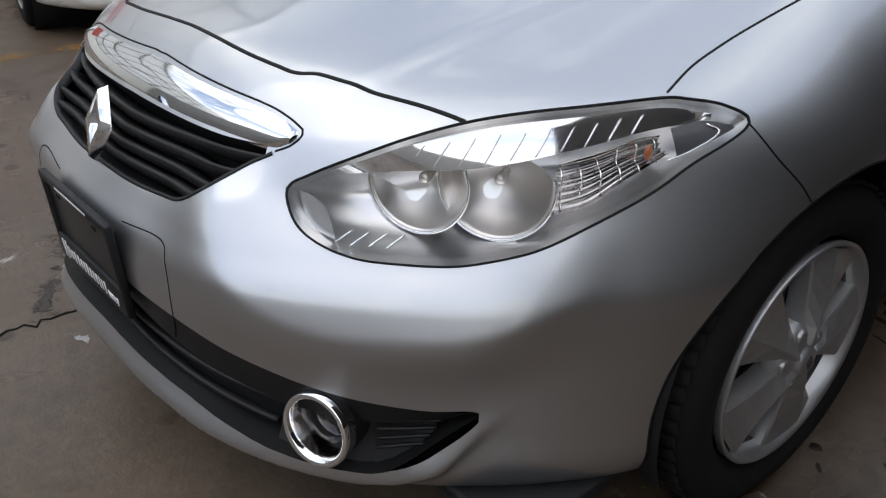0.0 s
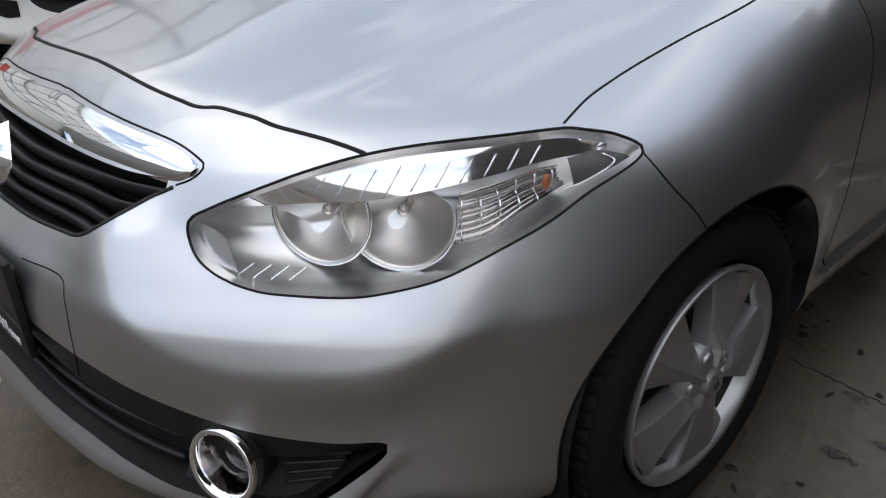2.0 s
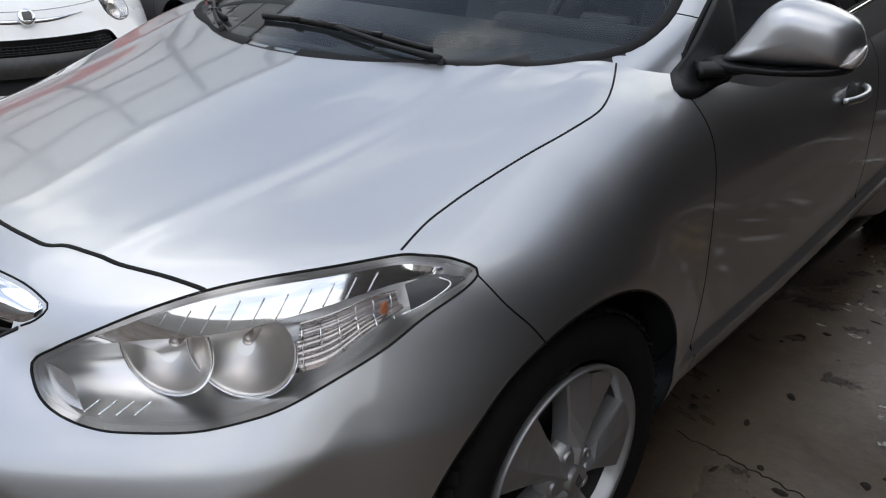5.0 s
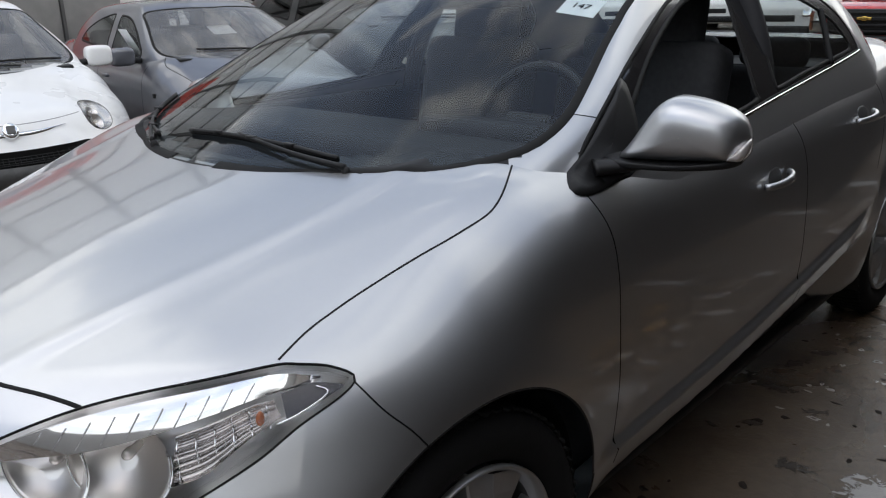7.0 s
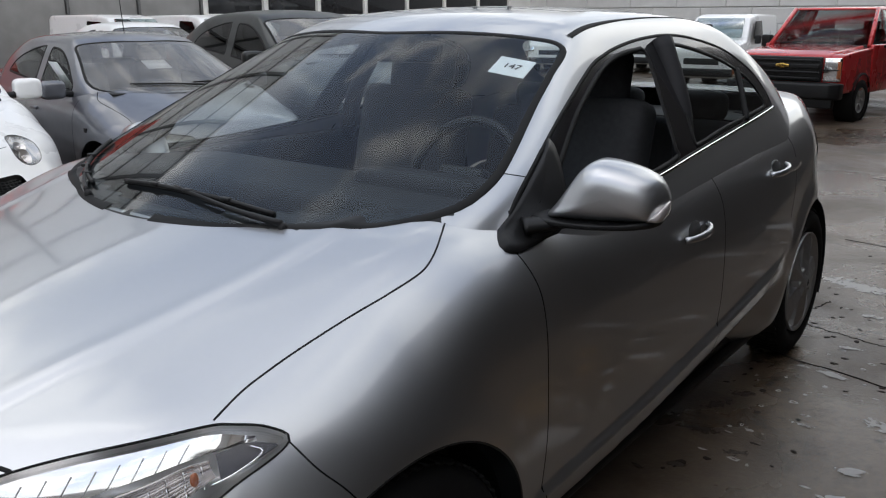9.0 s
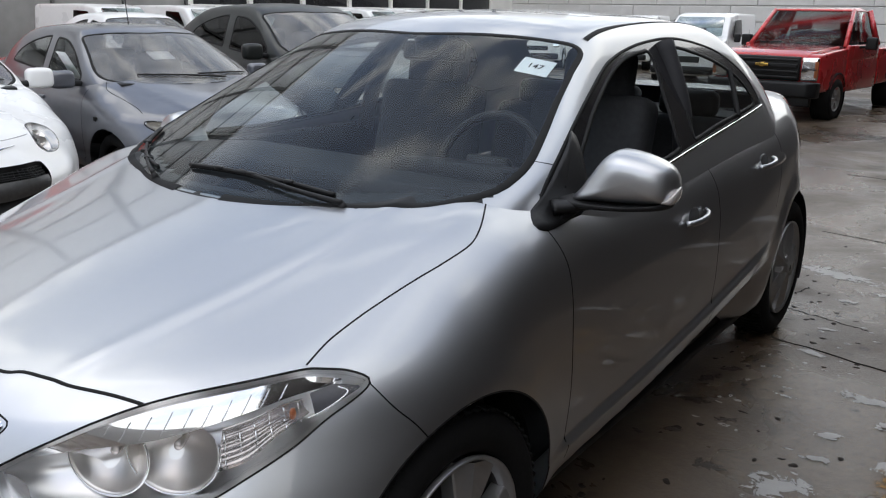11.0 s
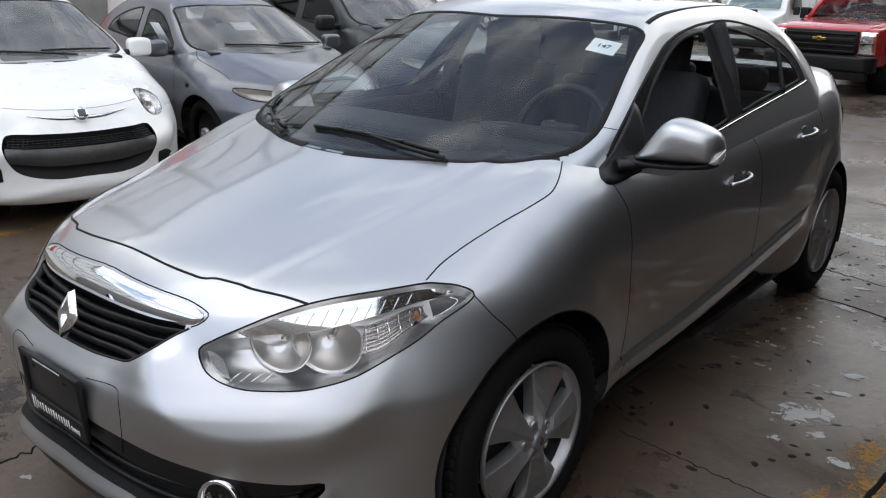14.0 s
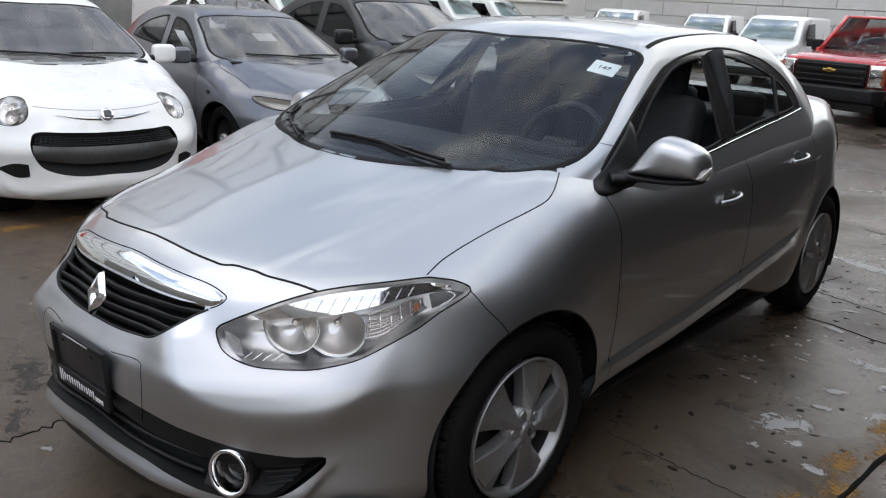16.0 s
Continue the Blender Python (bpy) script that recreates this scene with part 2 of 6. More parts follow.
class Skin:
    """A gridded surface patch with clean cut-outs, from which panels are taken."""

    def __init__(self, at, us, vs):
        self.at = at
        self.uv = np.stack(np.meshgrid(us, vs, indexing="ij"), -1)
        self.p = at(self.uv[..., 0], self.uv[..., 1])
        self.gone = np.zeros((len(us) - 1, len(vs) - 1), bool)
        self.tag = np.full(self.gone.shape, "", dtype=object)

    def middle(self):
        g = lambda a: (a[:-1, :-1] + a[1:, :-1] + a[1:, 1:] + a[:-1, 1:]) / 4
        return g(self.uv), g(self.p)

    def snap(self, inside, moved):
        """Takes away faces whose corners are all inside; corners left inside go to moved(index)."""
        f = inside
        all4 = f[:-1, :-1] & f[1:, :-1] & f[1:, 1:] & f[:-1, 1:]
        keep = np.zeros(f.shape, bool)
        for a, b in ((0, 0), (0, 1), (1, 0), (1, 1)):
            keep[a:keep.shape[0] - 1 + a, b:keep.shape[1] - 1 + b] |= ~all4
        self.gone |= all4
        todo = np.argwhere(f & keep)
        if len(todo):
            i, j = todo.T
            self.p[i, j] = moved(i, j)

    def cut(self, poly):
        """Cuts a hole along a closed polygon in u, v. Returns the taken faces' grid mask."""
        q = self.uv.reshape(-1, 2)
        sd = np.full(len(q), 9.0)
        near = q.copy()
        lo, hi = poly.min(0) - 3, poly.max(0) + 3
        close = ((q > lo) & (q < hi)).all(1)
        sd[close], near[close] = ring_sd(poly, q[close])
        inside, near = (sd < 0).reshape(self.uv.shape[:2]), near.reshape(self.uv.shape)

        def moved(i, j):
            return self.at(near[i, j, 0], near[i, j, 1])

        self.snap(inside, moved)

    def align(self, poly, reach):
        """Draws nearby grid corners onto a closed polygon in u, v, so that panels can part along it."""
        sd, near = ring_sd(poly, self.uv.reshape(-1, 2))
        move = (np.abs(sd) < reach).reshape(self.uv.shape[:2])
        self.uv[move] = near.reshape(self.uv.shape)[move]
        self.p[move] = self.at(self.uv[move][:, 0], self.uv[move][:, 1])

    def panel(self, name, mask, material, parent, mirror=False, label="", lift=0.0):
        idx = np.argwhere(mask & ~self.gone)
        if not len(idx):
            return None
        nv = self.p.shape[1]
        i, j = idx.T
        quad = np.stack([i * nv + j, (i + 1) * nv + j, (i + 1) * nv + j + 1, i * nv + j + 1], 1)
        used, inv = np.unique(quad, return_inverse=True)
        v = self.p.reshape(-1, 3)[used]
        quad = inv.reshape(quad.shape)
        if mirror:
            v = v * (-1, 1, 1)
            quad = quad[:, ::-1]
        return mesh_object(name, v, quad, material, parent, True, label)


# ---- car body shape: smooth implicit surface, front axle at y = 0, nose towards -y ----
def lerp_curve(v, xs, ys):
    """Smooth (monotone cubic) curve through a few stations."""
    xs, ys = np.asarray(xs, float), np.asarray(ys, float)
    d = np.diff(ys) / np.diff(xs)
    m = np.r_[d[0], np.where(d[:-1] * d[1:] > 0, 2 * d[:-1] * d[1:] / (d[:-1] + d[1:] + 1e-12), 0), d[-1]]
    v = np.asarray(v, float)
    c = np.clip(v, xs[0], xs[-1])
    i = np.clip(np.searchsorted(xs, c) - 1, 0, len(xs) - 2)
    h = xs[i + 1] - xs[i]
    t = (c - xs[i]) / h
    y = (2 * t**3 - 3 * t**2 + 1) * ys[i] + (t**3 - 2 * t**2 + t) * h * m[i] + (3 * t**2 - 2 * t**3) * ys[i + 1] + (t**3 - t**2) * h * m[i + 1]
    return y + np.where(v < xs[0], (v - xs[0]) * m[0], 0) + np.where(v > xs[-1], (v - xs[-1]) * m[-1], 0)


def smax(parts, k):
    top = np.maximum.reduce(parts)
    return top + k * np.log(sum(np.exp((p - top) / k) for p in parts))


LAMP = resample([(-62.3, 5.6), (-61.0, 3.2), (-58.6, 1.8), (-55.0, .9), (-51.1, .7), (-46.2, .7), (-42.4, 1.2), (-38.4, 2.1), (-33.7, 4.0), (-28.3, 6.4), (-23.8, 8.9),
                 (-17.3, 11.8), (-18.9, 13.6), (-22.4, 14.5), (-25.2, 14.8), (-32.7, 14.4), (-39.8, 13.8), (-45.7, 12.8), (-51.3, 11.1), (-56.5, 8.9), (-60.2, 7.1)], 150, True)

# the bumper rises to a soft ridge round the lower edge of the lamp
RU, RV = np.arange(-95, -19.9, .5), np.arange(-30, 25.1, .5)
gu, gv = np.meshgrid(RU, RV, indexing="ij")
gap = np.maximum(ring_sd(LAMP, np.stack([gu, gv], -1).reshape(-1, 2))[0].reshape(gu.shape), 0)
reach = np.interp(gu, (-80, -60, -45, -30), (7.4, 6.2, 5.6, 4.6))
fade = lambda t: np.clip(t, 0, 1) ** 2 * (3 - 2 * np.clip(t, 0, 1))
RIDGE = .030 * np.where(gap < reach, gap / reach, np.exp(-((gap - reach) / 5.2) ** 2)) * fade((-30 - gu) / 16) * fade((8.5 - gv) / 5) * fade((gu + 84) / 9)
# and to a rounded lip under the lower intake
under = np.interp(gu, (-90, -76.2, -68.6, -62.3, -55.5, -51.1, -46.8, -43, -38), (-16.2, -16.8, -18.2, -19.7, -20.8, -20.0, -17.8, -14.2, -11)) - gv
RIDGE = RIDGE + .015 * np.exp(-((under - 1.3) / 1.2) ** 2) * fade((-40 - gu) / 8)


def ridge(x, y, z):
    """Height of the ridge round the lamp over the plain nose."""
    u = np.clip(np.degrees(np.arctan2(np.abs(x), .05 - y)) - 90, -95, -20.01)
    v = np.clip(np.degrees(np.arctan2(z - .60, np.hypot(x, y - .05))), -30, 24.9)
    a, b = (u + 95) * 2, (v + 30) * 2
    i, j = a.astype(int), b.astype(int)
    a, b = a - i, b - j
    i, j = np.clip(i, 0, len(RU) - 2), np.clip(j, 0, len(RV) - 2)
    h = (RIDGE[i, j] * (1 - a) + RIDGE[i + 1, j] * a) * (1 - b) + (RIDGE[i, j + 1] * (1 - a) + RIDGE[i + 1, j + 1] * a) * b
    return np.where(y < -.05, h, 0)


def body_f(x, y, z):
    """Below zero inside the body below the windows."""
    ax = np.sqrt(x * x + 1e-6)
    y0 = lerp_curve(z, (.14, .20, .27, .33, .42, .50, .555, .61, .68, .75, .80), (-.80, -.855, -.888, -.884, -.884, -.888, -.882, -.850, -.80, -.755, -.715))
    front = (y0 + .893 * ax**2.78 - y) / np.sqrt(1 + (2.2 * ax**1.78) ** 2)
    wide = lerp_curve(y, (-.6, 0, .8, 1.9, 2.7, 3.2, 3.65), (.875, .895, .892, .89, .845, .72, .60))
    tuck = lerp_curve(z, (.15, .25, .35, .6, .75, .86, .95, 1.05), (.09, .045, .022, .0, .003, .014, .035, .08))
    ring = np.hypot(y, z - .32)
    ring2 = np.hypot(y - 2.70, z - .32)
    flare = .014 * (np.exp(-((ring - .37) / .07) ** 2) + np.exp(-((ring2 - .37) / .07) ** 2))
    sill = lerp_curve(y, (.30, .47, .93, 1.36, 1.95, 2.4), (.36, .395, .42, .46, .53, .58))
    step = (.020 * np.clip((sill - z) / .016, 0, 1) - .016 * np.clip((sill - .016 - z) / .075, 0, 1) - .12 * np.clip((sill - .095 - z) / .08, 0, 1)) * np.clip((y - .36) * 8, 0, 1) * np.clip((2.25 - y) * 4, 0, 1)
    side = ax - (wide - tuck + flare + step)
    c = lerp_curve(y, (-.75, -.3, .35, .8), (.24, .245, .05, .05))
    zc = lerp_curve(y, (-.80, -.74, -.5, -.28, 0, .3, .5, 1.2, 2.6, 3.1, 3.45, 3.68), (.775, .803, .862, .917, .978, 1.035, 1.05, 1.06, 1.09, 1.10, 1.09, 1.04))
    edge = (ax - (.40 + .16 * (y + .7))) / .007
    crease = (.005 / (1 + np.exp(np.clip(edge, -30, 30))) + .004 * np.exp(-(np.clip(edge + 2, -30, 30) / 3) ** 2)) * np.clip((y + .75) * 4, 0, 1) * np.clip((.5 - y) * 4, 0, 1)
    roll = 2.2 * np.clip(ax - .66, 0, 1) ** 2 * np.clip((y + .25) * 3, 0, 1)
    top = (z - (zc - c * ax**2.5 - roll + crease)) * .93
    back = y - (3.42 - .55 * ax**3 - .12 * np.abs(z - .8))
    low = .17 - z
    return smax([front, side, top, back, low], .026) - ridge(x, y, z)


def cabin_f(x, y, z):
    """Below zero inside the cabin above the belt line."""
    ax = np.sqrt(x * x + 1e-6)
    bow = .030 - .05 * np.clip(y - 2.0, 0, 2) ** 2 - .35 * np.clip(y - 2.3, 0, 2) ** 2
    side = (ax - (.835 - .50 * (z - .95) - .30 * (z - .95) ** 2 + bow - .03 - .075 * np.clip((.80 - y) / .5, 0, 1) ** 2 * np.clip((1.25 - z) / .25, 0, 1))) * .88
    screen = (.055 + 2.30 * (z - 1.0) + .50 * ax**2 - y) * .38
    roof = z - (1.470 - .075 * (y - 1.62) ** 2 - .03 * np.clip(y - 1.9, 0, 2) ** 2 - .12 * ax**2)
    rear = (y - (3.05 - 2.05 * (z - 1.06) - .30 * ax**2)) * .43
    return smax([side, screen, roof, rear, .85 - z], .016)


def cast(f, o, d, far=3.0):
    """Distance along rays from inside to the surface f = 0."""
    o, d = np.broadcast_arrays(np.asarray(o, float), np.asarray(d, float))
    a, b = np.zeros(o.shape[:-1]), np.full(o.shape[:-1], far)
    for _ in range(34):
        m = (a + b) / 2
        p = o + d * m[..., None]
        inside = f(p[..., 0], p[..., 1], p[..., 2]) < 0
        a, b = np.where(inside, m, a), np.where(inside, b, m)
    return o + d * ((a + b) / 2)[..., None]


def slope(f, p):
    """Outward unit normal of f at points p."""
    p = np.asarray(p, float)
    g = []
    for e in np.eye(3) * 1e-4:
        g.append(f(*np.moveaxis(p + e, -1, 0)) - f(*np.moveaxis(p - e, -1, 0)))
    g = np.stack(g, -1)
    return g / np.linalg.norm(g, axis=-1, keepdims=True)


HEART = np.array((0.0, .05, .60))          # centre of the rays over the nose
CABIN = (1.15, 2.35, 1.00)                 # spine of the cabin rays


def body_at(u, v):
    """Point of the body: u in degrees of plan angle over the nose (-90 ahead to 0 abeam), then along the flank to 180, then round the stern to 270; v elevation in degrees."""
    u, v = np.broadcast_arrays(np.asarray(u, float), np.radians(np.asarray(v, float)))
    phi = np.radians(np.clip(90 + u, 0, 90) + np.clip(u - 180, 0, 90))
    nose = np.stack([np.sin(phi) * np.cos(v), -np.cos(phi) * np.cos(v), np.sin(v)], -1)
    o = HEART + np.stack([0 * u, np.clip(u, 0, 180) / 60 * .97, 0 * u], -1)
    return cast(body_f, o, nose)


def cabin_at(u, v):
    """u: -90..0 degrees ahead of the spine, 0..90 along it, 90..180 degrees round its end; v elevation."""
    u, v = np.broadcast_arrays(np.asarray(u, float), np.radians(np.asarray(v, float)))
    phi = np.radians(np.clip(90 + u, 0, 90) + np.clip(u - 90, 0, 90))
    way = np.stack([np.sin(phi) * np.cos(v), -np.cos(phi) * np.cos(v), np.sin(v)], -1)
    o = np.stack([0 * u, CABIN[0] + (CABIN[1] - CABIN[0]) * np.clip(u / 90, 0, 1), 0 * u + CABIN[2]], -1)
    return cast(cabin_f, o, way)


def cabin_uv(p):
    p = np.asarray(p, float)
    x, y, z = np.abs(p[..., 0]), p[..., 1], p[..., 2] - CABIN[2]
    a, b = CABIN[0] - y, y - CABIN[1]
    u = np.where(a > 0, np.degrees(np.arctan2(x, a)) - 90, np.where(b > 0, 180 - np.degrees(np.arctan2(x, b)), 90 * -a / (CABIN[1] - CABIN[0])))
    flat = np.where(a > 0, np.hypot(x, a), np.where(b > 0, np.hypot(x, b), x))
    return np.stack([u, np.degrees(np.arctan2(z, flat))], -1)


# ---- the silver saloon ----
car = thing("car", "silver metallic four-door saloon parked on wet concrete", "car")

GRILLE = resample([(-96, 9.25), (-90, 9.2), (-81.5, 9.1), (-71.2, 8.8), (-64.5, 8.8), (-67.2, 6.9), (-71.1, 4.1), (-73.6, 2.7), (-76.2, 2.2), (-82.1, 1.8), (-90, 1.7), (-96, 1.7)], 120, True)
INTAKE = resample([(-96, -7.2), (-90, -7.2), (-82, -7.5), (-74, -8.4), (-67.4, -9.7), (-62.5, -10.6), (-55, -12.3), (-48.5, -13.3), (-43.0, -13.8), (-46.8, -17.6), (-51.1, -19.8), (-55.5, -20.6),
                   (-62.3, -19.5), (-68.6, -18.0), (-76.2, -16.6), (-90, -16.0), (-96, -16.0)], 150, True)
# hood edge in plan: nose, along the lamp, fender, cowl
HOOD = [(0, -.645), (.175, -.649), (.277, -.640), (.311, -.632), (.341, -.615), (.422, -.590), (.510, -.548), (.560, -.524)]
HOODSIDE = [(.710, -.272), (.702, -.207), (.704, -.150), (.711, -.087), (.729, .020), (.750, .122), (.759, .180), (.757, .215), (.744, .256), (.720, .305), (.682, .372)]
SCREEN_EDGE = [(0, 1.385), (.25, 1.388), (.46, 1.375), (.562, 1.352), (.606, 1.285), (.640, 1.222), (.684, 1.144), (.708, 1.092), (.708, 1.058), (.688, 1.034), (.60, 1.008), (.50, .996), (.35, .992), (.2, .992), (0, .992)]
FRAME = [(.508, 1.037), (.745, 1.162), (1.06, 1.288), (1.202, 1.326), (1.341, 1.349), (1.515, 1.366), (1.726, 1.373), (1.924, 1.356), (2.142, 1.311), (2.290, 1.234), (2.338, 1.162), (2.330, 1.104),
         (2.246, 1.095), (1.772, 1.058), (1.456, 1.033), (1.244, 1.014), (.80, .985), (.50, .985)]
FRONT_OPEN = [(.66, 1.060), (.719, 1.098), (.899, 1.194), (1.112, 1.279), (1.261, 1.318), (1.410, 1.334), (1.476, 1.322), (1.405, 1.188), (1.352, 1.064), (1.322, 1.033), (1.0, 1.008), (.72, 1.002), (.645, 1.015)]
REAR_OPEN = [(1.635, 1.328), (1.665, 1.346), (1.828, 1.329), (2.042, 1.281), (2.20, 1.213), (2.252, 1.149), (2.256, 1.116), (2.19, 1.103), (1.749, 1.072), (1.525, 1.051), (1.498, 1.064), (1.563, 1.202)]


def side_uv(yz, n, closed=True):
    """Outline on the cabin's side from y, z corners."""
    q = resample(yz, n, closed)
    o = np.stack([0 * q[:, 0], q[:, 0], q[:, 1]], -1)
    return cabin_uv(cast(cabin_f, o, np.array((1.0, 0, 0))))


def screen_uv(xz, n):
    q = resample(xz, n, False)
    o = np.stack([q[:, 0], 0 * q[:, 0] + 1.3, q[:, 1]], -1)
    return cabin_uv(cast(cabin_f, o, np.array((0, -1.0, 0))))


def plan_line(xy, n, f=body_f):
    """A line on top of the body over x, y control points."""
    q = resample(xy, n)
    o = np.stack([q[:, 0], q[:, 1], 0 * q[:, 0] + .62], -1)
    return cast(f, o, np.array((0, 0, 1.0)))


def side_line(yz, n, f=body_f):
    q = resample(yz, n)
    o = np.stack([0 * q[:, 0], q[:, 0], q[:, 1]], -1)
    return cast(f, o, np.array((1.0, 0, 0)))


def inside_plan(poly, p):
    return ring_sd(np.asarray(poly, float), p.reshape(-1, 2))[0].reshape(p.shape[:-1]) < 0


us = np.r_[np.linspace(-90, 0, 181), np.linspace(0, 180, 122)[1:], np.linspace(180, 270, 46)[1:]]
vs = np.r_[np.linspace(-55, -24, 16)[:-1], np.linspace(-24, 28, 110)[:-1], np.linspace(28, 90, 110)]
skin = Skin(body_at, us, vs)
# wheel arches
for yc, rad in ((.012, .366), (2.70, .365)):
    ring = np.hypot(skin.p[..., 1] - yc, skin.p[..., 2] - .318)
    inside = (ring < rad) & (skin.p[..., 0] > .45) & (skin.p[..., 2] < .75)

    def moved(i, j, yc=yc, rad=rad, ring=ring):
        p = skin.p[i, j]
        s = rad / np.maximum(ring[i, j], 1e-6)
        y, z = yc + (p[:, 1] - yc) * s, .318 + (p[:, 2] - .318) * s
        z = np.maximum(z, .19)
        return cast(body_f, np.stack([0 * y, y, z], -1), np.array((1.0, 0, 0)))

    skin.snap(inside, moved)
SPOIL = resample([(-96, -18.0), (-90, -18.0), (-76.2, -18.6), (-68.6, -20.0), (-62.3, -21.6), (-57, -23.6), (-52, -27), (-49, -34), (-60, -40), (-96, -40)], 160, True)
skin.align(SPOIL, .24)
for hole in (LAMP, GRILLE, INTAKE):
    skin.cut(hole)
uvm, pm = skin.middle()
skin.gone |= (cabin_f(pm[..., 0], pm[..., 1], pm[..., 2]) < -.012) & (pm[..., 2] > .9)
COWL = [(.682, .372), (.614, .268), (.558, .216), (.497, .174), (.373, .121), (.221, .076), (0, .052)]
hood_poly = np.array(HOOD + HOODSIDE + COWL[1:])
hood_mask = inside_plan(hood_poly, pm[..., :2]) & (pm[..., 2] > .77)
seam_u = np.interp(uvm[..., 1], (-30, 3.8, 11.8, 14.0), (-20, -11.3, -17.3, -24))
low = pm[..., 2] < .335
bumper_mask = ~hood_mask & (uvm[..., 0] < seam_u)
yy, zz = pm[..., 1], pm[..., 2]
door_y = np.interp(zz, (.3, .5, .8, .96), (.47, .47, .45, .43))
cowl_mask = ~hood_mask & (np.abs(pm[..., 0]) < .70) & (yy > .05) & (yy < .6) & (zz > .93)
rest = ~hood_mask & ~bumper_mask & ~cowl_mask
spoiler = bumper_mask & (ring_sd(SPOIL, uvm.reshape(-1, 2))[0].reshape(zz.shape) < 0)
bumper_mask &= ~spoiler
masks = {
    "hood": hood_mask, "front_bumper": bumper_mask,
    "front_fender": rest & (yy < door_y), "sill": rest & low & (yy >= door_y) & (yy < 2.36),
    "front_door_skin": rest & ~low & (yy >= door_y) & (yy < 1.52),
    "rear_door_skin": rest & ~low & (yy >= 1.52) & (yy < 2.37 - .9 * np.clip(.72 - zz, 0, 1)),
}
masks["rear_quarter"] = rest & ~np.any([m for k, m in masks.items() if k not in ("hood", "front_bumper")], axis=0)
for nm, mk in masks.items():
    for mirror in (False, True):
        skin.panel(nm, mk, SILVER, car, mirror)
for mirror in (False, True):
    skin.panel("cowl_panel", cowl_mask, PLASTIC, car, mirror)
    skin.panel("lower_spoiler", spoiler, PLASTIC, car, mirror)


def both(name, bm_make, material, label="", parent=None):
    """A part on the left flank and its twin on the right."""
    a = part(name, bm_make(), material, parent or car, label)
    b = bm_make()
    bmesh.ops.scale(b, vec=(-1, 1, 1), verts=b.verts)
    c = part(name, b, material, parent or car, label)
    return a, c


def lines(name, pts, width, rise, material, closed=False, mirror=True, f=body_f, label=""):
    part(name, ribbon(f, pts, width, rise, closed), material, car, label)
    if mirror:
        part(name, ribbon(f, pts * (-1, 1, 1), width, rise, closed), material, car, label)


# shut lines between panels
lines("panel_gap", plan_line(HOOD, 80), .0085, .0006, SEAL)
lines("panel_gap", plan_line(HOODSIDE, 90), .0046, .0006, SEAL)
lines("panel_gap", body_at(*resample([(-17.3, 11.8), (-15.2, 8.6), (-12.8, 5.9), (-11.0, 3.4)], 24).T), .0035, .0005, SEAL)
lines("panel_gap", side_line([(.430, .955), (.449, .875), (.455, .79), (.462, .62), (.468, .50), (.47, .34)], 50), .0045, .0005, SEAL)
lines("panel_gap", side_line([(1.50, 1.0), (1.525, .85), (1.53, .6), (1.52, .36)], 40), .0045, .0005, SEAL)
lines("panel_gap", side_line([(2.33, 1.07), (2.36, 1.00), (2.37, .92), (2.33, .80), (2.28, .69)], 40), .0045, .0005, SEAL)
lines("panel_gap", cast(cabin_f, np.stack([np.linspace(.45, .55, 8) * 0, np.linspace(.53, .60, 8), np.linspace(1.095, 1.078, 8)], -1), np.array((1.0, 0, 0))), .003, .0008, SEAL, f=cabin_f)
lines("hood_seal", plan_line([(x, y + .008) for x, y in COWL], 50), .026, .0012, SEAL)
# rolled lips of the wheel arches
for yc, rad in ((.012, .368), (2.70, .367)):
    a = np.radians(np.linspace(-18, 198, 90))
    y, z = yc + rad * np.cos(a), np.maximum(.318 + rad * np.sin(a), .20)
    lines("arch_lip", cast(body_f, np.stack([0 * y, y, z], -1), np.array((1.0, 0, 0))), .005, .0003, PLASTIC)
    liner = lambda yc=yc, rad=rad: lathe([(rad - .004, .40), (rad - .004, .60), (rad - .004, .84)], 64)
    for s in (1, -1):
        b = liner()
        bmesh.ops.scale(b, vec=(s, 1, 1), verts=b.verts)
        bmesh.ops.translate(b, vec=(0, yc, .318), verts=b.verts)
        bmesh.ops.delete(b, geom=[v for v in b.verts if v.co.z < .16], context="VERTS")
        part("arch_liner", b, PLASTIC, car)
        part("arch_wall", box((.01, .74, .56), pose(s * .40, yc, .44)), PLASTIC, car)

# ---- cabin ----
cu = np.r_[np.linspace(-90, 0, 121), np.linspace(0, 90, 91)[1:], np.linspace(90, 180, 61)[1:]]
cv = np.linspace(-10, 90, 141)
shell = Skin(cabin_at, cu, cv)
def inset(poly, d):
    """Moves a closed outline inwards."""
    t = np.roll(poly, -1, 0) - np.roll(poly, 1, 0)
    n = np.stack([-t[:, 1], t[:, 0]], -1) / (np.linalg.norm(t, axis=1, keepdims=True) + 1e-9)
    a = poly
    area = (a[:, 0] * np.roll(a[:, 1], -1) - np.roll(a[:, 0], -1) * a[:, 1]).sum()
    return poly + n * d * (1 if area > 0 else -1)


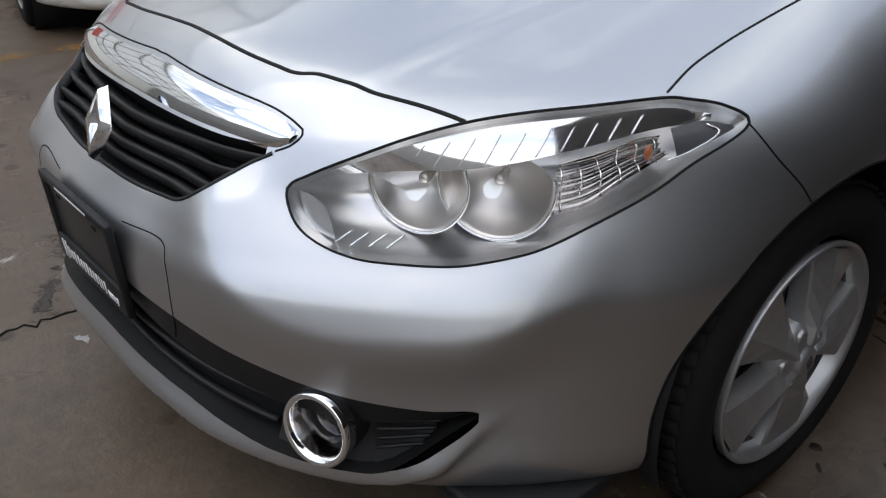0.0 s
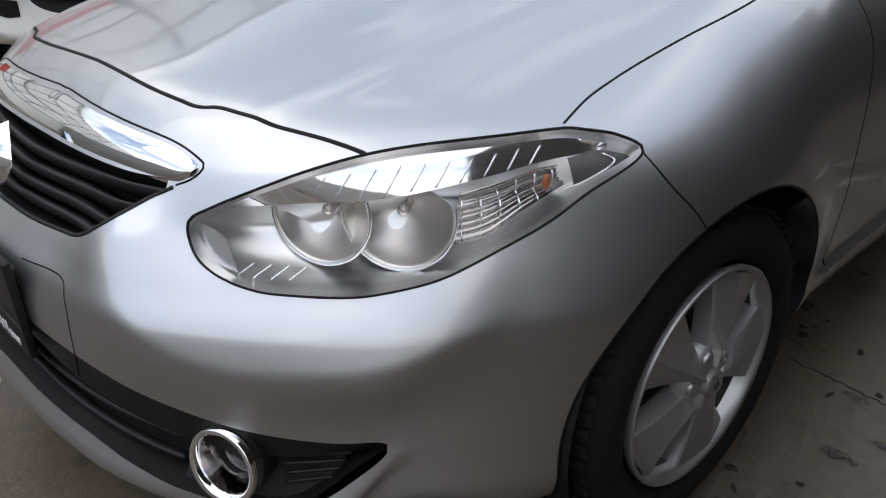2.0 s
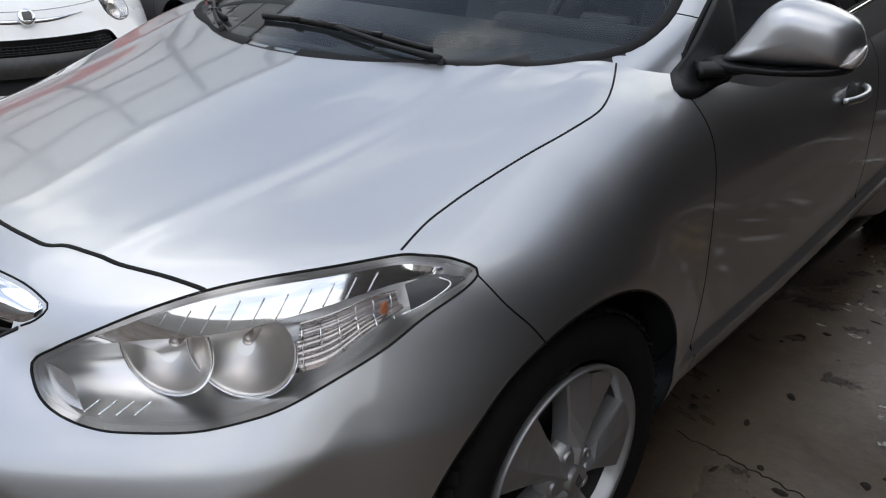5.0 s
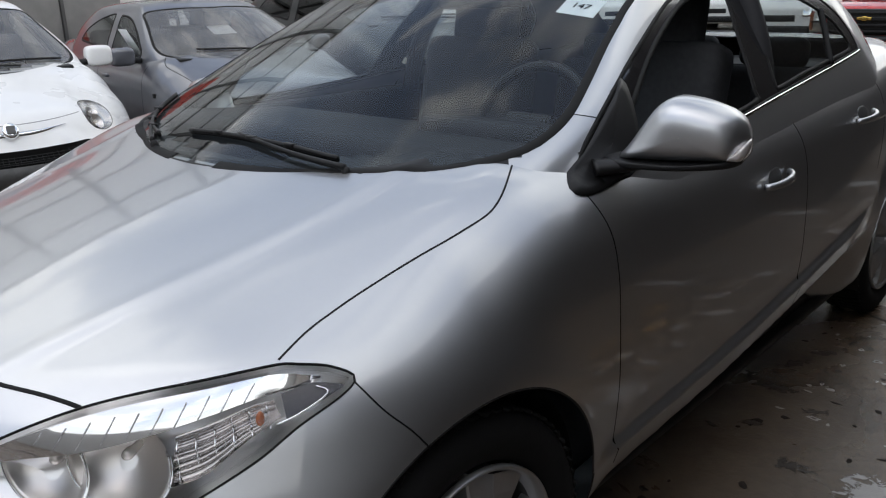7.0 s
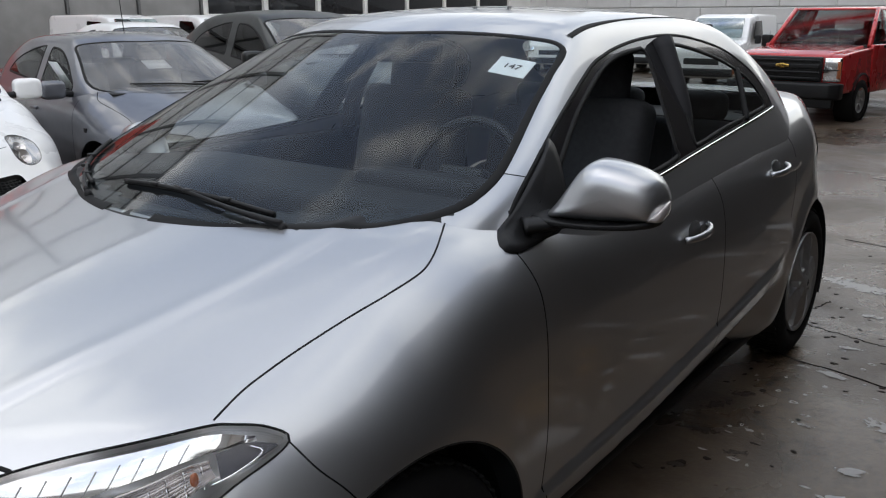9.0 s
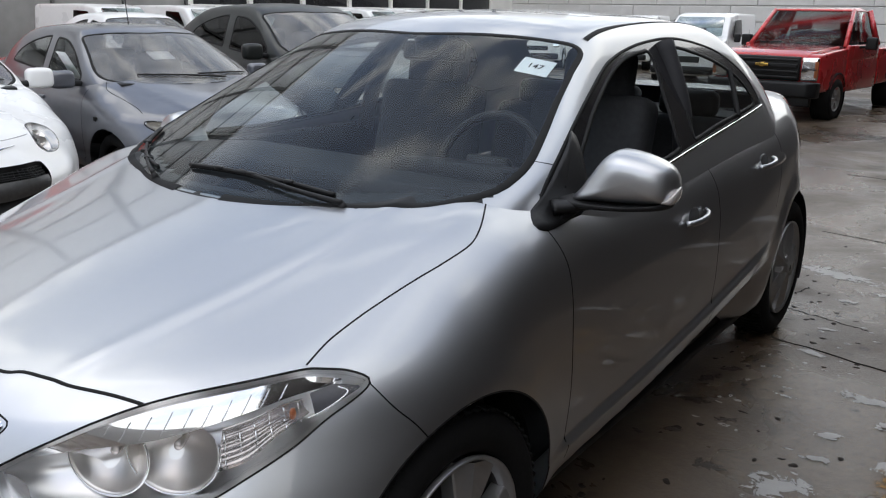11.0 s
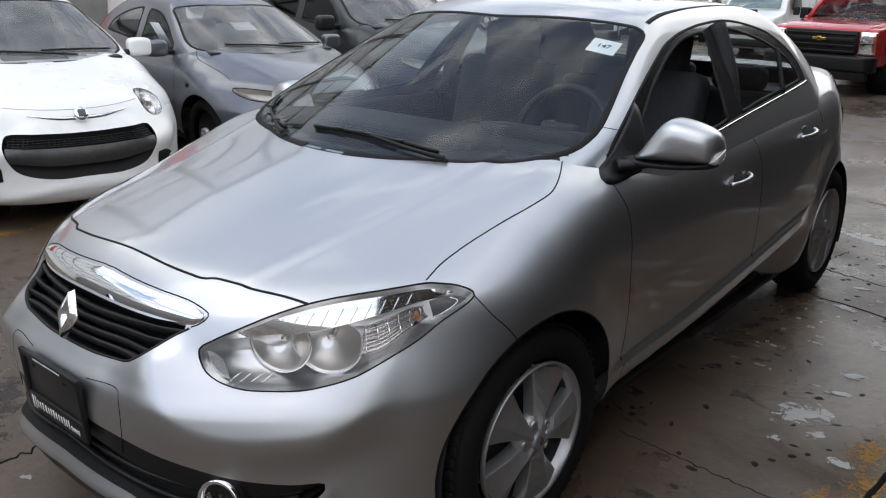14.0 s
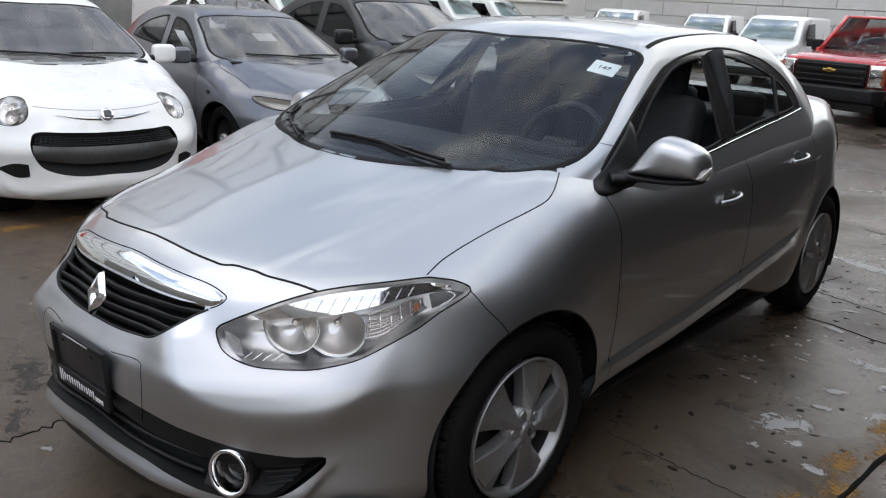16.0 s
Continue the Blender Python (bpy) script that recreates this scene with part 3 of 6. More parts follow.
WS, OUTER, FW, RW = screen_uv(SCREEN_EDGE, 110), side_uv(FRAME, 150), side_uv(FRONT_OPEN, 110), side_uv(REAR_OPEN, 100)
REAR_EDGE = [(0, 1.345), (.30, 1.340), (.44, 1.325), (.50, 1.29), (.55, 1.20), (.565, 1.13), (.52, 1.105), (.30, 1.10), (0, 1.10)]
q = resample(REAR_EDGE, 80)
BL = cabin_uv(cast(cabin_f, np.stack([q[:, 0], 0 * q[:, 0] + 2.3, q[:, 1]], -1), np.array((0, 1.0, 0))))
BL[q[:, 0] < .004, 0] = 182
shell.align(OUTER, .40)
for hole in (WS, FW, RW, BL):
    shell.cut(hole)
uvc_m, pc = shell.middle()
shell.gone |= (body_f(pc[..., 0], pc[..., 1], pc[..., 2]) < -.012)
uvd = uvc_m
roof_mask = (pc[..., 2] > 1.375) & (np.abs(pc[..., 0]) < .56)
frame_band = ring_sd(OUTER, uvd.reshape(-1, 2))[0].reshape(roof_mask.shape) < 0
roof_mask &= ~frame_band
lowscreen = (pc[..., 2] < 1.045) & (pc[..., 1] < .42) & (np.abs(pc[..., 0]) < .695)
for mirror in (False, True):
    shell.panel("roof_skin", roof_mask, SILVER, car, mirror)
    shell.panel("door_frame", frame_band, GLOSSBLACK, car, mirror)
    shell.panel("pillar", ~roof_mask & ~frame_band & ~lowscreen, SILVER, car, mirror)
    shell.panel("screen_foot", lowscreen & ~frame_band, PLASTIC, car, mirror)


def pane(name, poly, at, material, n=26, mirror=False, lift=0.0, f=cabin_f):
    """A curved pane that fills a closed outline in u, v."""
    c = poly.mean(0)
    rows = [at(*(c + (poly - c) * s).T) for s in np.linspace(1, 0, n)[:-1]] + [at(c[None, 0], c[None, 1])]
    m = len(poly)
    v = np.concatenate(rows)
    v = v + slope(f, v) * lift
    fs = [(r * m + k, r * m + (k + 1) % m, (r + 1) * m + (k + 1) % m, (r + 1) * m + k) for r in range(n - 2) for k in range(m)]
    fs += [((n - 2) * m + k, (n - 2) * m + (k + 1) % m, (n - 1) * m) for k in range(m)]
    if mirror:
        v = v * (-1, 1, 1)
        fs = [q[::-1] for q in fs]
    ob = mesh_object(name, v, fs, material, car)
    ob.visible_shadow = False
    return ob


def screen_pane(name, edge, y_from, way, material, rows=46):
    """A windscreen across the car: strips between its left and right edges."""
    q = resample(edge, 400)
    zs = np.linspace(q[:, 1].min() + .001, q[:, 1].max() - .001, rows)
    v, fs = [], []
    k = 41
    for z in zs:
        i = np.flatnonzero(np.diff(np.sign(q[:, 1] - z)) != 0)
        half = max(q[i, 0].max() if len(i) else .05, .02)
        xs = np.linspace(-half, half, k)
        v.append(cast(cabin_f, np.stack([xs, 0 * xs + y_from, 0 * xs + z], -1), np.array((0, way, 0))))
    v = np.concatenate(v)
    for r in range(rows - 1):
        fs += [(r * k + j, r * k + j + 1, (r + 1) * k + j + 1, (r + 1) * k + j) for j in range(k - 1)]
    ob = mesh_object(name, v, fs if way < 0 else [f[::-1] for f in fs], material, car)
    ob.visible_shadow = False
    return ob


screen_pane("windscreen", SCREEN_EDGE, 1.3, -1.0, SCREEN)
screen_pane("rear_screen", REAR_EDGE, 2.3, 1.0, TINTED)
pane("rear_door_glass", RW, cabin_at, TINTED)
pane("rear_door_glass", RW, cabin_at, TINTED, mirror=True)
divide = side_line([(1.995, 1.080), (2.05, 1.14), (2.10, 1.19), (2.15, 1.245)], 20, cabin_f)
part("quarter_bar", tube(divide, .011, 8), SEAL, car)
part("quarter_bar", tube(divide * (-1, 1, 1), .011, 8), SEAL, car)
pane("front_door_glass", FW, cabin_at, TINTED, mirror=True)
lines("door_seal", cabin_at(*OUTER.T), .012, .002, SEAL, True, f=cabin_f)
lines("window_seal", cabin_at(*FW.T), .016, .003, SEAL, True, f=cabin_f)
lines("window_seal", cabin_at(*RW.T), .016, .003, SEAL, True, f=cabin_f)
ws_pts = cabin_at(*WS.T)
lines("screen_seal", ws_pts[:104], np.interp(np.linspace(0, 1, 104), (0, .45, .62, .72, 1), (.020, .020, .026, .040, .044)), .0015, SEAL, f=cabin_f)
lines("belt_trim", side_line([(1.08, .997), (1.244, 1.009), (1.456, 1.027), (1.772, 1.052), (2.246, 1.089), (2.335, 1.097)], 60, cabin_f), .012, .006, CHROME, f=cabin_f)

# ---- wheels ----
def wheel(x, y, turn, s):
    w = new("wheel")
    w.parent = car
    w.matrix_basis = pose(x, y, .318, 0, 0, turn) @ Matrix.Diagonal((s, 1, 1, 1))
    part("tyre", lathe([(.222, -.02), (.238, -.002), (.262, .004), (.285, .003), (.303, -.006), (.313, -.018), (.318, -.035), (.319, -.10), (.318, -.165), (.312, -.182), (.285, -.195), (.225, -.19)], 96), RUBBER, w)
    b = bmesh.new()
    for k in range(64):
        a = 2 * math.pi * k / 64
        for off, ln in ((-.034, .040), (-.085, .045), (-.140, .045)):
            q = box((ln, .0235, .007), None, .0015, 1)
            q.transform(pose(off, 0, 0) @ Matrix.Rotation(a + off * 1.5, 4, "X") @ pose(0, 0, .3195) @ pose(0, 0, 0, 0, 0, 18 if off > -.06 else -14))
            tmp = bpy.data.meshes.new("t")
            q.to_mesh(tmp)
            q.free()
            b.from_mesh(tmp)
            bpy.data.meshes.remove(tmp)
    part("tread", b, RUBBER, w)
    part("rim", lathe([(.197, -.030), (.203, -.016), (.211, -.002), (.2165, .003), (.220, -.001), (.219, -.014)], 96), ALLOY, w)
    part("rim_well", lathe([(.188, -.15), (.196, -.06), (.1975, -.030)], 72), DARKMETAL, w)
    part("barrel", lathe([(.197, -.05), (.193, -.15), (.12, -.155), (.05, -.15)], 64), DARKMETAL, w)
    part("brake_disc", lathe([(.06, -.095), (.135, -.095), (.137, -.105), (.06, -.11)], 48), DARKMETAL, w)
    for k in range(5):
        b = bmesh.new()
        a = radians(70 + 72 * k)
        # broad paddle spoke: two flat facets that meet in a sharp off-centre ridge, with deep flanks
        rows = []
        for r, hw, x0 in ((.030, .022, .000), (.062, .027, .000), (.095, .037, -.002), (.130, .051, -.004), (.165, .068, -.007), (.192, .080, -.010), (.2045, .084, -.012)):
            top, lean = .017 * (1 - .45 * (r - .03) / .175), hw * .25
            prof = [(-hw - .006, x0 - .040), (-hw - .001, x0 - .006), (-hw + .003, x0 - .002), (lean - .003, x0 + top - .001), (lean, x0 + top), (lean + .003, x0 + top - .0015), (hw - .003, x0 - .004), (hw + .001, x0 - .008), (hw + .006, x0 - .040)]
            rows.append([b.verts.new((px, r * math.cos(a) - t * math.sin(a), r * math.sin(a) + t * math.cos(a))) for t, px in prof])
        for p, q in zip(rows, rows[1:]):
            for i in range(8):
                b.faces.new((p[i], p[i + 1], q[i + 1], q[i]))
        part("spoke", b, ALLOY, w, "", False)
        c, d = .050 * math.cos(a + radians(36)), .050 * math.sin(a + radians(36))
        b = lathe([(.0, -.010), (.007, -.010), (.008, .000), (.011, .004), (.0135, .003), (.015, -.004), (.015, -.02)], 20)
        bmesh.ops.translate(b, vec=(.0045, c, d), verts=b.verts)
        part("wheel_bolt", b, ALLOY, w)
    part("hub", lathe([(0, .0215), (.020, .021), (.026, .0185), (.028, .013), (.033, .009), (.050, .006), (.066, -.001), (.070, -.03)], 48), ALLOY, w)
    part("hub_mark", diamond(.010, .016, .003, pose(.021, 0, 0, 90, 0, 90)), DARKMETAL, w)
    return w


def diamond(hw, hh, thick, m):
    """A flat hollow lozenge standing in x, y with its face to +z."""
    b = bmesh.new()
    ring = lambda s, z: [b.verts.new((hw * s * math.cos(t), hh * s * math.sin(t), z)) for t in (0, math.pi / 2, math.pi, 3 * math.pi / 2)]
    o, p, q, r = ring(1, 0), ring(.86, thick), ring(.52, thick), ring(.42, 0)
    for a, c in ((o, p), (p, q), (q, r)):
        for k in range(4):
            b.faces.new((a[k], a[(k + 1) % 4], c[(k + 1) % 4], c[k]))
    b.transform(m)
    return b


wheel(.880, 0, -3, 1)
wheel(.845, 2.70, 0, 1)
wheel(-.868, 0, -3, -1)
wheel(-.845, 2.70, 0, -1)


# ---- nose: lamps, grille, plate, intake ----
def both_f(x, y, z):
    return np.minimum(body_f(x, y, z), cabin_f(x, y, z))


def bowl(poly, at, f, depth, rings=10, power=.6):
    """A dish that hangs behind a closed outline."""
    c = poly.mean(0)
    v, fs, m = [], [], len(poly)
    for s in np.linspace(1, 0, rings):
        p = at(*(c + (poly - c) * max(s, 1e-3)).T)
        v.append(p - slope(f, p) * depth * (1 - s**4) ** power)
    for r in range(rings - 1):
        fs += [(r * m + k, r * m + (k + 1) % m, (r + 1) * m + (k + 1) % m, (r + 1) * m + k) for k in range(m)]
    return np.concatenate(v), fs


def sheet(name, upper, lower, n, across, material, parent, lift, mirror=False, f=body_f, at=body_at):
    """A curved strip between two lines in u, v; lift(j) gives its height over the surface from 0 to 1 across."""
    a, b = resample(upper, n), resample(lower, n)
    js = np.linspace(0, 1, across)
    v = []
    for j in js:
        p = at(*(a + (b - a) * j).T)
        v.append(p + slope(f, p) * lift(j))
    v = np.concatenate(v)
    fs = [(r * n + k, (r + 1) * n + k, (r + 1) * n + k + 1, r * n + k + 1) for r in range(across - 1) for k in range(n - 1)]
    if mirror:
        v, fs = v * (-1, 1, 1), [q[::-1] for q in fs]
    return mesh_object(name, v, fs, material, parent)


LAMPBOWL = mat("lamp_housing", (.76, .755, .75), .32, 1.0, 0, 30)
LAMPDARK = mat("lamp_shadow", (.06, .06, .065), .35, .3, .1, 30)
REFLECT = mat("lamp_reflector", (.90, .90, .90), .07, 1.0, .02, 25)
DISH = mat("lamp_dish", (.74, .71, .68), .36, 1.0, 0, 25)
INDICATOR = mat("indicator_dish", (.42, .40, .39), .12, 1.0, .3, 40)
BULB = mat("bulb_glass", (.75, .70, .66), .1, .6, .1, 60)


def reflector(centre, aim, rad, deep, parent, mirror):
    """Round mirror dish with a bright rim, bulb cap and stalk."""
    s = -1 if mirror else 1
    m = look(Vector((centre[0] * s, centre[1], centre[2])), Vector((centre[0] * s + aim[0] * s, centre[1] + aim[1], centre[2] + aim[2]))) @ pose(0, 0, 0, 180, 0, 0)
    prof = [(rad * 1.05, .004), (rad, .006), (rad * .95, .0)] + [(rad * k, -deep * (1 - k * k)) for k in (.9, .75, .6, .45, .3, .15, .01)]
    roof = Vector(inward(-46, 9.0, .02))
    b, c = lathe(prof, 56, "z"), tube([(rad * 1.03 * math.cos(t), rad * 1.03 * math.sin(t), .004) for t in np.linspace(0, 2 * math.pi, 48, endpoint=False)], .0024, 8, True)
    for q in (b, c):
        q.transform(m)
        bmesh.ops.bisect_plane(q, geom=q.verts[:] + q.edges[:] + q.faces[:], plane_co=roof, plane_no=(.12 * s, 0, 1), clear_outer=True)
    d = part("reflector", b, DISH, parent)
    part("rim_ring", c, CHROME, parent)
    part("bulb_cap", lathe([(0, -.014), (.007, -.015), (.009, -.020), (.009, -.032), (.007, -.04), (.007, -deep)], 20, "z"), BULB, parent, m=m)
    return d


def inward(u, v, d):
    p = body_at(np.array([u]), np.array([v]))
    return (p - slope(body_f, p) * d)[0]


for mirror in (False, True):
    flip = np.array((-1 if mirror else 1, 1, 1))
    lamp = new("headlamp")
    lamp.parent = car
    lamp["label"] = "clear-glazed swept headlamp with twin reflectors"
    v, fs = bowl(LAMP, body_at, body_f, .105)
    mesh_object("housing", v * flip, fs if not mirror else [q[::-1] for q in fs], LAMPBOWL, lamp)
    g = pane("lens", LAMP, body_at, LENSGLASS, 24, mirror, .0015, body_f)
    g.parent = lamp
    rim = body_at(*LAMP.T)
    part("lamp_seal", ribbon(body_f, rim * flip, .0036, .002, True), SEAL, lamp)
    part("lens_edge", ribbon(body_f, body_at(*inset(LAMP, .75).T) * flip, .004, .004, True), LENSGLASS, lamp).visible_shadow = False
    sheet("eyelid", [(-58.5, 7.7), (-56.0, 8.7), (-51.3, 10.5), (-45.7, 12.1), (-39.8, 13.1), (-32.7, 13.7), (-25.2, 14.1), (-20.5, 13.2)],
          [(-58.3, 7.5), (-55.0, 8.0), (-51.0, 8.5), (-45.5, 8.9), (-41.0, 9.6), (-33.5, 11.2), (-26.5, 12.6), (-20.3, 13.0)], 60, 7, REFLECT, lamp, lambda j: -.006 - .014 * j, mirror)
    for k in range(11):
        u0 = -53.5 + k * 2.45
        p = body_at(np.linspace(u0 + 1.5, u0, 8), np.interp(np.linspace(u0 + 1.5, u0, 8), (-56, -45, -38, -28), (8.4, 9.2, 10.2, 12.3)) + np.linspace(2.5, .1, 8) * np.interp(u0, (-55, -45, -28), (.6, 1.0, .5)))
        p = (p - slope(body_f, p) * np.linspace(.007, .019, 8)[:, None]) * flip
        part("ridge", tube(p, .0011, 6), LAMPGREY, lamp)
    for k in range(4):
        u0 = -57.5 + k * 1.7
        p = body_at(np.linspace(u0 + 1.6, u0, 6), np.linspace(3.1, 1.9, 6))
        p = (p - slope(body_f, p) * .030) * flip
        part("ridge", tube(p, .0016, 6), CHROME, lamp)
    sheet("side_facet", [(-61.5, 5.7), (-60, 5.4), (-58.4, 4.7)], [(-60.3, 3.1), (-58.8, 2.6), (-57.2, 2.2)], 14, 6, LAMPGREY, lamp, lambda j: -.012 - .012 * j, mirror)
    reflector(inward(-42.3, 7.7, .048), (.62, -1, .05), .083, .058, lamp, mirror)
    reflector(inward(-50.2, 7.7, .052), (.50, -1, .05), .075, .050, lamp, mirror)
    sheet("indicator_dish", [(-36.3, 9.8), (-32, 10.9), (-28.5, 12.0), (-25.8, 12.3)], [(-37.3, 4.8), (-33.5, 5.6), (-29.5, 8.0), (-25.3, 10.2)], 44, 22, INDICATOR, lamp, lambda j: -.030 - .016 * math.sin(math.pi * j) + .0048 * math.sin(j * 26), mirror)
    for k in range(6):
        p = body_at(np.full(10, -36.2 + k * 1.9), np.linspace(5.3 + k * .75, 9.6 + k * .42, 10))
        p = (p - slope(body_f, p) * (.030 + .008 * np.sin(np.linspace(0, 7, 10) + k)[:, None])) * flip
        part("flute", tube(p, .0012, 6), REFLECT, lamp)
    q = inward(-27.6, 10.3, .020) * flip
    b = bmesh.new()
    bmesh.ops.create_uvsphere(b, u_segments=18, v_segments=12, radius=.009)
    b.transform(Matrix.Translation(q) @ Matrix.Diagonal((.6, .8, 1.35, 1)))
    part("amber_bulb", b, AMBER, lamp, "amber indicator bulb")
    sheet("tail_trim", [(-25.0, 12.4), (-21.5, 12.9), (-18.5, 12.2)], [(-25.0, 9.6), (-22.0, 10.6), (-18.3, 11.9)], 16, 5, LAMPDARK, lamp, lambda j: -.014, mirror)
    part("tail_edge", tube((body_at(*resample([(-26.0, 9.4), (-23.5, 10.1), (-20.2, 11.6), (-21.2, 12.5)], 24).T) - slope(body_f, body_at(*resample([(-26.0, 9.4), (-23.5, 10.1), (-20.2, 11.6), (-21.2, 12.5)], 24).T)) * .012) * flip, .0016, 6), CHROME, lamp)
    # chrome bar over the grille, half each way
    sheet("grille_bar", [(-90, 13.9), (-87, 13.85), (-73.9, 12.9), (-66.5, 12.1), (-63.0, 11.0), (-62.4, 10.4)], [(-90, 9.3), (-84, 9.25), (-74.5, 9.0), (-68.5, 8.75), (-64.8, 8.6), (-63.2, 9.3)], 60, 11, CHROME, car,
          lambda j: -.002 + .009 * math.sin(math.pi * j), mirror)
    lines("bar_gap", body_at(*resample([(-90, 14.15), (-87, 14.1), (-73.9, 13.1), (-66.5, 12.3), (-62.4, 11.0), (-62.0, 10.2), (-63.0, 9.2), (-64.5, 8.5)], 60).T) * flip, .004, .0006, SEAL, False, False)
    # grille: dark back, curved slats
    sheet("grille_back", [(-90, 9.2), (-81.5, 9.1), (-71.2, 8.8), (-64.5, 8.8)], [(-90, 1.5), (-84, 1.55), (-78, 1.8), (-72.5, 2.9)], 40, 10, SEAL, car, lambda j: -.055 * min(1, 6 * j, 6 * (1 - j)), mirror)
    rim = np.array([q for q in GRILLE if q[0] > -90.3 and q[1] < np.interp(q[0], (-90, -64.5), (9.2, 8.8)) - .2])
    part("grille_frame", ribbon(body_f, body_at(*rim.T) * flip, .007, .0015, False, .016), PLASTIC, car)
    for k, (v0, v1, end) in enumerate(((7.7, 7.0, -65.6), (6.2, 5.4, -67.6), (4.7, 4.0, -69.8), (3.3, 2.8, -72.4))):
        w = np.linspace(0, 1, 40)
        u = -90 + (end + 90) * w
        vv = v0 + (v1 - v0) * (1 - w) ** 1.5 * .9
        p = body_at(u, vv)
        n = slope(body_f, p)
        fin = bmesh.new()
        rows = [[fin.verts.new(tuple((p[i] + n[i] * a + np.array((0, 0, h))) * flip)) for a, h in ((-.009, .009), (-.004, .002), (-.009, -.010), (-.050, -.004), (-.050, .016))] for i in range(40)]
        for r0, r1 in zip(rows, rows[1:]):
            for i in range(5):
                fin.faces.new((r0[i], r0[(i + 1) % 5], r1[(i + 1) % 5], r1[i]))
        part("slat", fin, PLASTIC, car)
    # lower intake
    sheet("intake_back", [(-90, -7.2), (-74, -8.4), (-62.5, -10.6), (-53.5, -12.5), (-43.4, -13.8)], [(-90, -16.0), (-76.2, -16.6), (-62.3, -19.5), (-53.0, -20.4), (-43.4, -14.1)], 60, 10, SEAL, car, lambda j: -.07 * min(1, 5 * j, 5 * (1 - j)), mirror)
    sheet("intake_lip", [(-90, -7.2), (-82, -7.5), (-74, -8.4), (-67.4, -9.7), (-62.5, -10.6), (-55, -12.3), (-48.5, -13.3), (-43.2, -13.8)],
          [(-90, -10.9), (-83, -11.1), (-74, -12.7), (-67.6, -13.8), (-61.7, -14.9), (-53.5, -15.6), (-47.5, -15.3), (-43.3, -14.0)], 70, 6, PLASTIC, car, lambda j: -.003 - .012 * j, mirror)
    for v0, v1 in ((-12.3, -14.6), (-14.2, -17.0)):
        w = np.linspace(0, 1, 40)
        p = body_at(-90 + 27 * w, v0 + (v1 - v0) * w**1.3)
        p = (p - slope(body_f, p) * .022) * flip
        part("intake_slat", tube(p, .009, 8, flat=.6), PLASTIC, car)
    sheet("fog_surround", [(-63.0, -13.3), (-58, -13.6), (-53.0, -14.2), (-48.0, -14.6)], [(-63.0, -18.8), (-57, -20.0), (-52.5, -19.9), (-47.0, -17.0)], 30, 8, PLASTIC, car, lambda j: -.018 - .02 * math.sin(math.pi * j), mirror)
    for k in range(4):
        p = body_at(np.linspace(-53.0, -46.6 - k * .6, 12), np.linspace(-15.4 - k * .95, -15.2 - k * .8, 12))
        part("intake_slat", tube((p - slope(body_f, p) * .016) * flip, .003, 6), PLASTIC, car)
    fog = new("fog_lamp")
    fog.parent = car
    c0 = inward(-58.4, -16.0, -.014) * flip
    aim = (Vector((.42, -1, .05)) if not mirror else Vector((-.42, -1, .05))).normalized()
    mf = look(Vector(c0), Vector(c0) + aim) @ pose(0, 0, 0, 180, 0, 0) @ Matrix.Diagonal((.84, .98, 1, 1))
    part("ring", lathe([(.0545, -.012), (.058, -.002), (.0645, .002), (.069, -.002), (.071, -.012), (.070, -.03)], 56, "z"), CHROME, fog, "chrome ring", m=mf)
    part("sleeve", lathe([(.068, -.004), (.0705, -.03), (.0705, -.09)], 48, "z"), PLASTIC, fog, m=mf)
    part("cone", lathe([(.0545, -.012), (.050, -.025), (.044, -.045), (.040, -.055)], 48, "z"), INDICATOR, fog, m=mf)
    part("fog_glass", lathe([(.041, -.050), (.03, -.044), (.015, -.041), (0, -.040)], 40, "z"), GLOSSBLACK, fog, m=mf)
    lines("cover_gap", body_at(*resample([(-81.6, -1.5), (-76.1, -1.0), (-74.1, -1.15), (-73.5, -2.0), (-73.2, -4.8), (-73.6, -8.5), (-74.0, -11.0)], 50).T) * flip, .0028, .0005, SEAL, False, False)

TAILRED = mat("tail_lamp_red", (.38, .012, .014), .12, 0, .1, 30, 0, 1.0)
for mirror in (False, True):
    sheet("tail_lamp", [(177, 24.5), (200, 25), (222, 24)], [(179, 16.5), (200, 14), (222, 13.5)], 24, 8, TAILRED, car, lambda j: .004 * math.sin(math.pi * j) ** .5, mirror)
part("front_badge", diamond(.038, .066, .016, pose(0, -.826, .690, 72, 0, 0)), CHROME, car, "plain chrome lozenge badge")
PLATEBLACK = mat("plate_black", (.012, .012, .013), .35, 0, .15, 60, .0002)
PRINT = mat("white_print", (.75, .75, .75), .6, 0, .08, 60)
tilt = pose(.004, -.890, .497, 4, 0, 0)
plate = new("plate_frame")
plate.parent = car
plate["label"] = "black plastic plate frame with white print"
part("plate_panel", box((.275, .006, .150), tilt), PLATEBLACK, plate)
for sx, sz, w, h in ((0, .0775, .300, .017), (0, -.0640, .300, .054), (-.1435, 0, .015, .172), (.1435, 0, .015, .172)):
    part("plate_border", box((w, .014, h), tilt @ pose(sx, -.003, sz), .004), PLASTIC, plate)
part("plate_mount", box((.24, .03, .12), tilt @ pose(0, .016, 0), .006), PLASTIC, plate)
rnd = random.Random(5)
x = -.128
